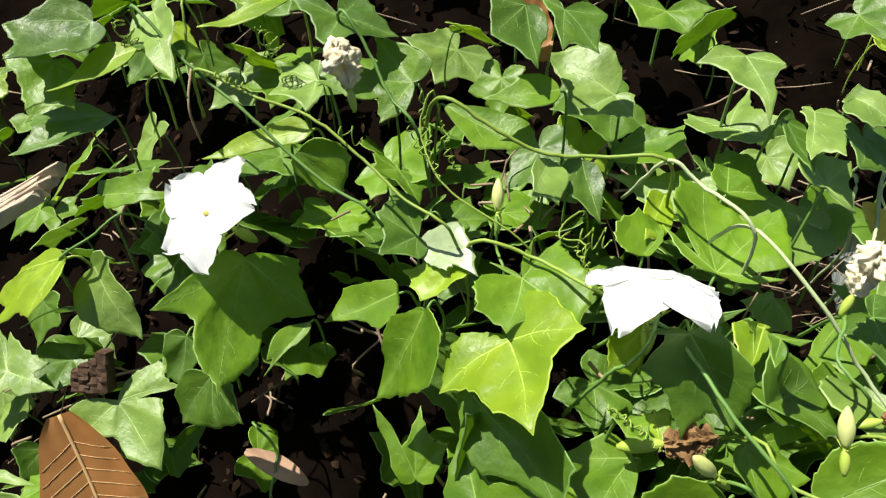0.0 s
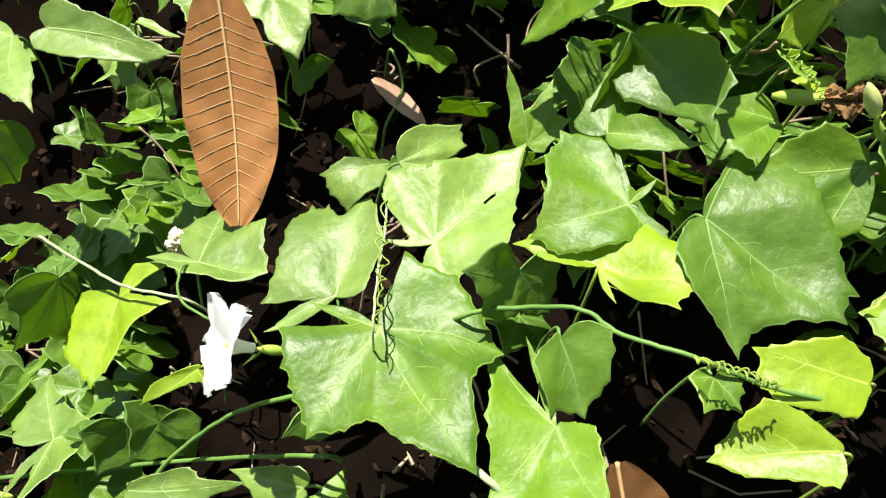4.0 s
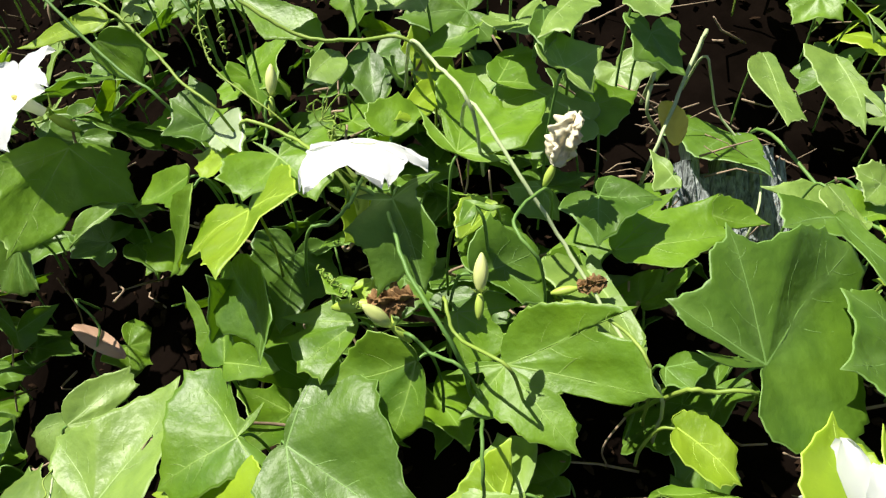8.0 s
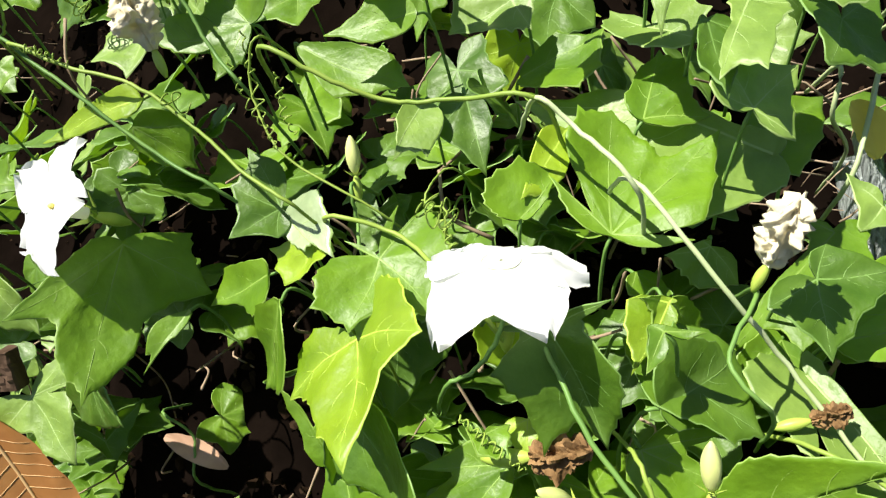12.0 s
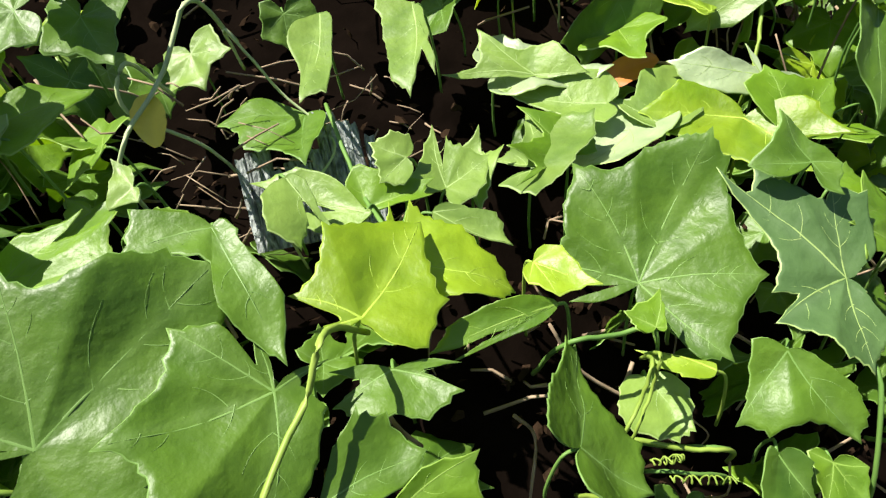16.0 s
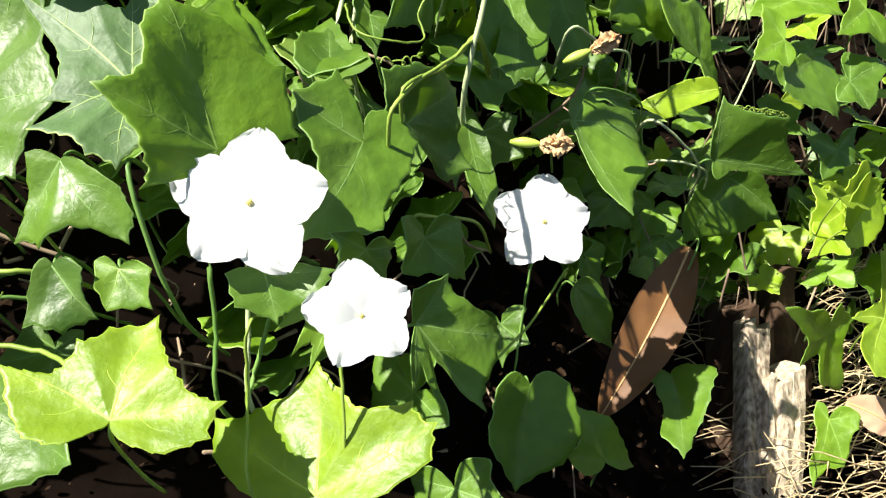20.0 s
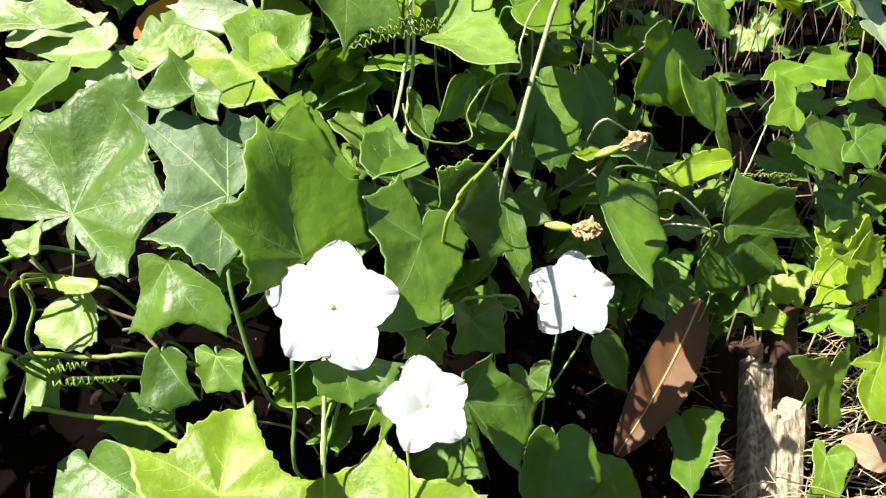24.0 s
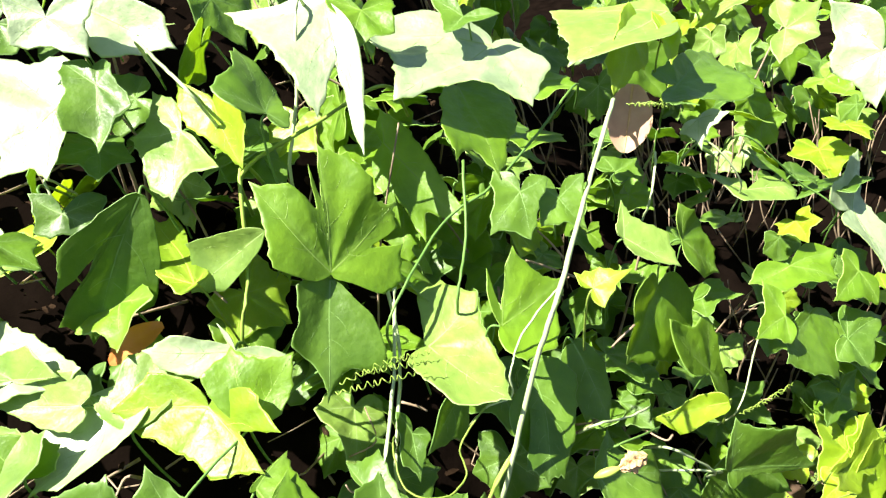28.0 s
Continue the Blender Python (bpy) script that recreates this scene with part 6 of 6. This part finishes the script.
for k in range(70):
    x, y = fill.uniform(-0.42, -0.2), fill.uniform(0.16, 0.46)
    r = fill.uniform(2.4, 4.4)
    lobes = [(a + fill.uniform(-11, 11), r * q * fill.uniform(0.82, 1.15)) for a, q in ((-122, 0.62), (-60, 0.82), (0, 1), (60, 0.82), (122, 0.62))]
    leaf(fill.choice("mdddd"), (x, y, soil(x, y) + fill.uniform(0.02, 0.07)), (fill.uniform(-30, 30), fill.uniform(-10, 60), fill.uniform(-180, 180)), fill.uniform(0.1, 0.35), *lobes, stalk=k % 3 == 0)

for k in range(1150):
    x, y = (fill.uniform(0.55, 1.55) if k % 2 else fill.uniform(-0.6, 0.8)), 0.45 + 1.05 * fill.random() ** 1.2
    z = soil(x, y) + fill.uniform(0.02, 0.16) + (fill.uniform(0, 0.35) if y > 0.72 else 0)
    if in_sun_path((x, y, z)):
        continue
    r = fill.uniform(2.6, 4.6) + 2.5 * max(0, y - 0.5)
    lobes = [(-122, r * 0.62), (-60, r * 0.82), (0, r), (60, r * 0.82), (122, r * 0.62)]
    lobes = [(a + fill.uniform(-11, 11), q * fill.uniform(0.82, 1.15)) for a, q in lobes]
    leaf(fill.choice("mmdddpy"), (x, y, z), (fill.uniform(-45, 45), fill.uniform(-10, 75), fill.uniform(-170, -10)), fill.uniform(0.1, 0.35), *lobes, stalk=k % 2 == 0, plant=VINES_BEHIND[0 if x < 0.5 else 1 if x < 0.85 else 2 if x < 1.15 else 3])


# ---------------------------------------------------------------- wood
def weathered_piece(name, label, category, base, top, across, wide, thick, material, seed, ragged=0.3, strips=5):
    """A weathered length of wood from base to top, split along the grain into strips with ragged upper ends."""
    rnd = random.Random(seed)
    base, top, across = Vector(base), Vector(top), Vector(across).normalized()
    along = top - base
    out = across.cross(along).normalized()
    thing = tagged(new(name), label, category)
    thing.location = base
    n, rings, left = 12, 10, -wide / 2
    for k in range(strips):
        w = wide / strips * rnd.uniform(0.9, 1.5)
        mid = left + wide / strips * (k + 0.5)
        d, tall, lean = thick * rnd.uniform(0.75, 1.1), 1 - ragged * rnd.random(), rnd.uniform(-0.02, 0.02)
        vs, fs = [], []
        for i in range(rings + 1):
            s = i / rings
            for j in range(n):
                t = 2 * math.pi * j / n
                c, q = math.cos(t), math.sin(t)
                x = mid + math.copysign(abs(c) ** 0.5, c) * w / 2 * (1 + 0.3 * noise.noise((j, 6 * s, seed + k)))
                y = math.copysign(abs(q) ** 0.5, q) * d / 2 * (1 + 0.35 * noise.noise((j * 2, 5 * s, seed - k)))
                z = s * tall - (0.10 * ragged * rnd.random() if i == rings else 0)
                vs.append(along * z + across * (x + lean * s * wide) + out * y)
        for i in range(rings):
            for j in range(n):
                fs.append((i * n + j, i * n + (j + 1) % n, (i + 1) * n + (j + 1) % n, (i + 1) * n + j))
        fs.append(tuple(rings * n + j for j in range(n)))
        fs.append(tuple(reversed(range(n))))
        mesh_object("wood_strip", vs, fs, material, thing, smooth=False)
    return thing


weathered_piece("split_stake", "grey weathered split wooden stake in the ground", "stake", (0.851, 0.372, -0.030), (0.900, 0.485, 0.157), (1.000, 0.300, 0.000), 0.026, 0.022, WOOD, 3, 0.30, 2)
weathered_piece("split_stake", "thick grey weathered wooden stake with a rounded top", "stake", (0.872, 0.370, -0.034), (0.909, 0.449, 0.098), (1.000, 0.300, 0.000), 0.040, 0.030, WOOD, 4, 0.12, 3)
weathered_piece("stump", "dark brown old stump in the shade of the vine", "stump", (0.659, 0.391, -0.012), (0.709, 0.533, 0.225), (1.000, 0.200, 0.000), 0.140, 0.100, BARK, 5, 0.30, 4)
weathered_piece("stump", "dark brown broken stump behind the stakes", "stump", (0.883, 0.406, -0.090), (0.943, 0.549, 0.149), (1.000, 0.200, 0.000), 0.085, 0.060, BARK, 6, 0.30, 4)
weathered_piece("board", "weathered blue-grey wooden board in dry twigs", "board", (0.296, 0.382, 0.488), (0.289, 0.411, 0.552), (1.000, 0.200, 0.000), 0.074, 0.020, BLUEWOOD, 7, 0.4, 13)
weathered_piece("plank", "old brown plank with a pale broken end", "plank", (-0.315, 0.361, 0.544), (-0.225, 0.381, 0.593), (0.300, 0.800, 0.600), 0.024, 0.010, CUTWOOD, 9, 0.45, 7)
weathered_piece("bark_piece", "rough piece of dark bark on the soil", "bark", (-0.192, 0.310, 0.491), (-0.192, 0.316, 0.513), (1.000, 0.000, 0.000), 0.020, 0.010, BARK, 11, 0.50, 4)


# ---------------------------------------------------------------- litter
def litter():
    rnd = random.Random(8)
    vs, fs = [], []
    for _ in range(560):
        x, y = rnd.uniform(-0.45, 1.2), rnd.uniform(0.05, 0.8)
        z = soil(x, y) + rnd.uniform(0.0, 0.012)
        a = rnd.uniform(0, 6.3)
        way = Vector((math.cos(a), math.sin(a), rnd.uniform(-0.2, 0.5))) * rnd.uniform(0.015, 0.06)
        p = Vector((x, y, z))
        side = Vector((-way.y, way.x, 0)) * rnd.uniform(-0.3, 0.3)
        tube_data([p, p + way * 0.5 + side, p + way], rnd.uniform(0.0005, 0.0014), 5, 0.6, vs, fs)
    for _ in range(70):
        p = Vector((0.274 + rnd.uniform(-0.07, 0.07), 0.385 + rnd.uniform(-0.02, 0.05), 0.53 + rnd.uniform(-0.05, 0.05)))
        a = rnd.uniform(0, 6.3)
        way = Vector((math.cos(a), 0.2 * math.sin(a), rnd.uniform(-0.6, 0.6))) * rnd.uniform(0.015, 0.04)
        tube_data([p, p + way * 0.5 + Vector((0, 0, rnd.uniform(-0.006, 0.006))), p + way], rnd.uniform(0.0003, 0.0008), 5, 0.6, vs, fs)
    tagged(mesh_object("twig_litter", vs, fs, TWIG), "thin dry twigs scattered on dark soil", "twigs", kind="stuff")
    vs, fs = [], []
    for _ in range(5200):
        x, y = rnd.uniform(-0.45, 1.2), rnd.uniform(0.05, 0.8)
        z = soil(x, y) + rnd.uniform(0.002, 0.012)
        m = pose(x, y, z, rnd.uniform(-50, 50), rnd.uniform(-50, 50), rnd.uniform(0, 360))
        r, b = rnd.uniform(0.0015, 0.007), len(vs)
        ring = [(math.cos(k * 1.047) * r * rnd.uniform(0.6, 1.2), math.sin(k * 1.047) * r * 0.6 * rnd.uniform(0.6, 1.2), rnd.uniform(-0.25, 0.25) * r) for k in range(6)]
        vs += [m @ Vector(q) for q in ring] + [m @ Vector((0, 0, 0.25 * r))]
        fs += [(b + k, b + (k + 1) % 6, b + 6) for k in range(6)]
    tagged(mesh_object("crumbled_leaf_litter", vs, fs, CRUMB, smooth=False), "crumbled brown leaf litter on dark soil, shade put into its colour", "leaf litter", kind="stuff")
    vs, fs = [], []
    for _ in range(950):
        x, y = rnd.uniform(0.86, 1.25), rnd.uniform(0.3, 0.58)
        p = Vector((x, y, soil(x, y) + rnd.uniform(0.0, 0.05)))
        a = rnd.uniform(0, 6.3)
        way = Vector((math.cos(a), math.sin(a) * 0.5, rnd.uniform(-0.1, 0.45))) * rnd.uniform(0.03, 0.10)
        tube_data([p, p + way * 0.5 + Vector((0, 0, 0.008)), p + way], 0.0007, 5, 0.5, vs, fs)
    tagged(mesh_object("dry_straw", vs, fs, STRAW), "pale dry straw beside the wooden post", "straw", kind="stuff")
    # dry bare shoots inside the vine
    vs, fs = [], []
    for k in range(170):
        x, y, z = rnd.choice(tops)
        p = Vector((x + rnd.uniform(-0.05, 0.05), y + rnd.uniform(0.03, 0.09), z - rnd.uniform(0.03, 0.1)))
        way = Vector((rnd.uniform(-0.5, 0.5), rnd.uniform(-0.3, 0.3), rnd.uniform(-1.0, 0.6))) * rnd.uniform(0.04, 0.11)
        bow = Vector((rnd.uniform(-1, 1), rnd.uniform(-1, 1), 0)) * 0.012
        tube_data(smooth_line([p, p + way * 0.5 + bow, p + way], 4), rnd.uniform(0.0006, 0.0013), 5, 0.7, vs, fs)
    for k in range(260):
        x, y = rnd.uniform(0.45, 1.5), rnd.uniform(0.5, 1.2)
        p = Vector((x, y, soil(x, y)))
        way = Vector((rnd.uniform(-0.4, 0.4), rnd.uniform(-0.2, 0.2), 1.0)) * rnd.uniform(0.08, 0.2)
        bow = Vector((rnd.uniform(-1, 1), rnd.uniform(-1, 1), 0)) * 0.016
        tube_data(smooth_line([p, p + way * 0.5 + bow, p + way], 4), rnd.uniform(0.0007, 0.0018), 5, 0.6, vs, fs)
    tagged(mesh_object("dry_vine_shoots", vs, fs, TWIG), "thin dry leafless shoots tangled inside the vine", "dry shoots", kind="stuff")


litter()
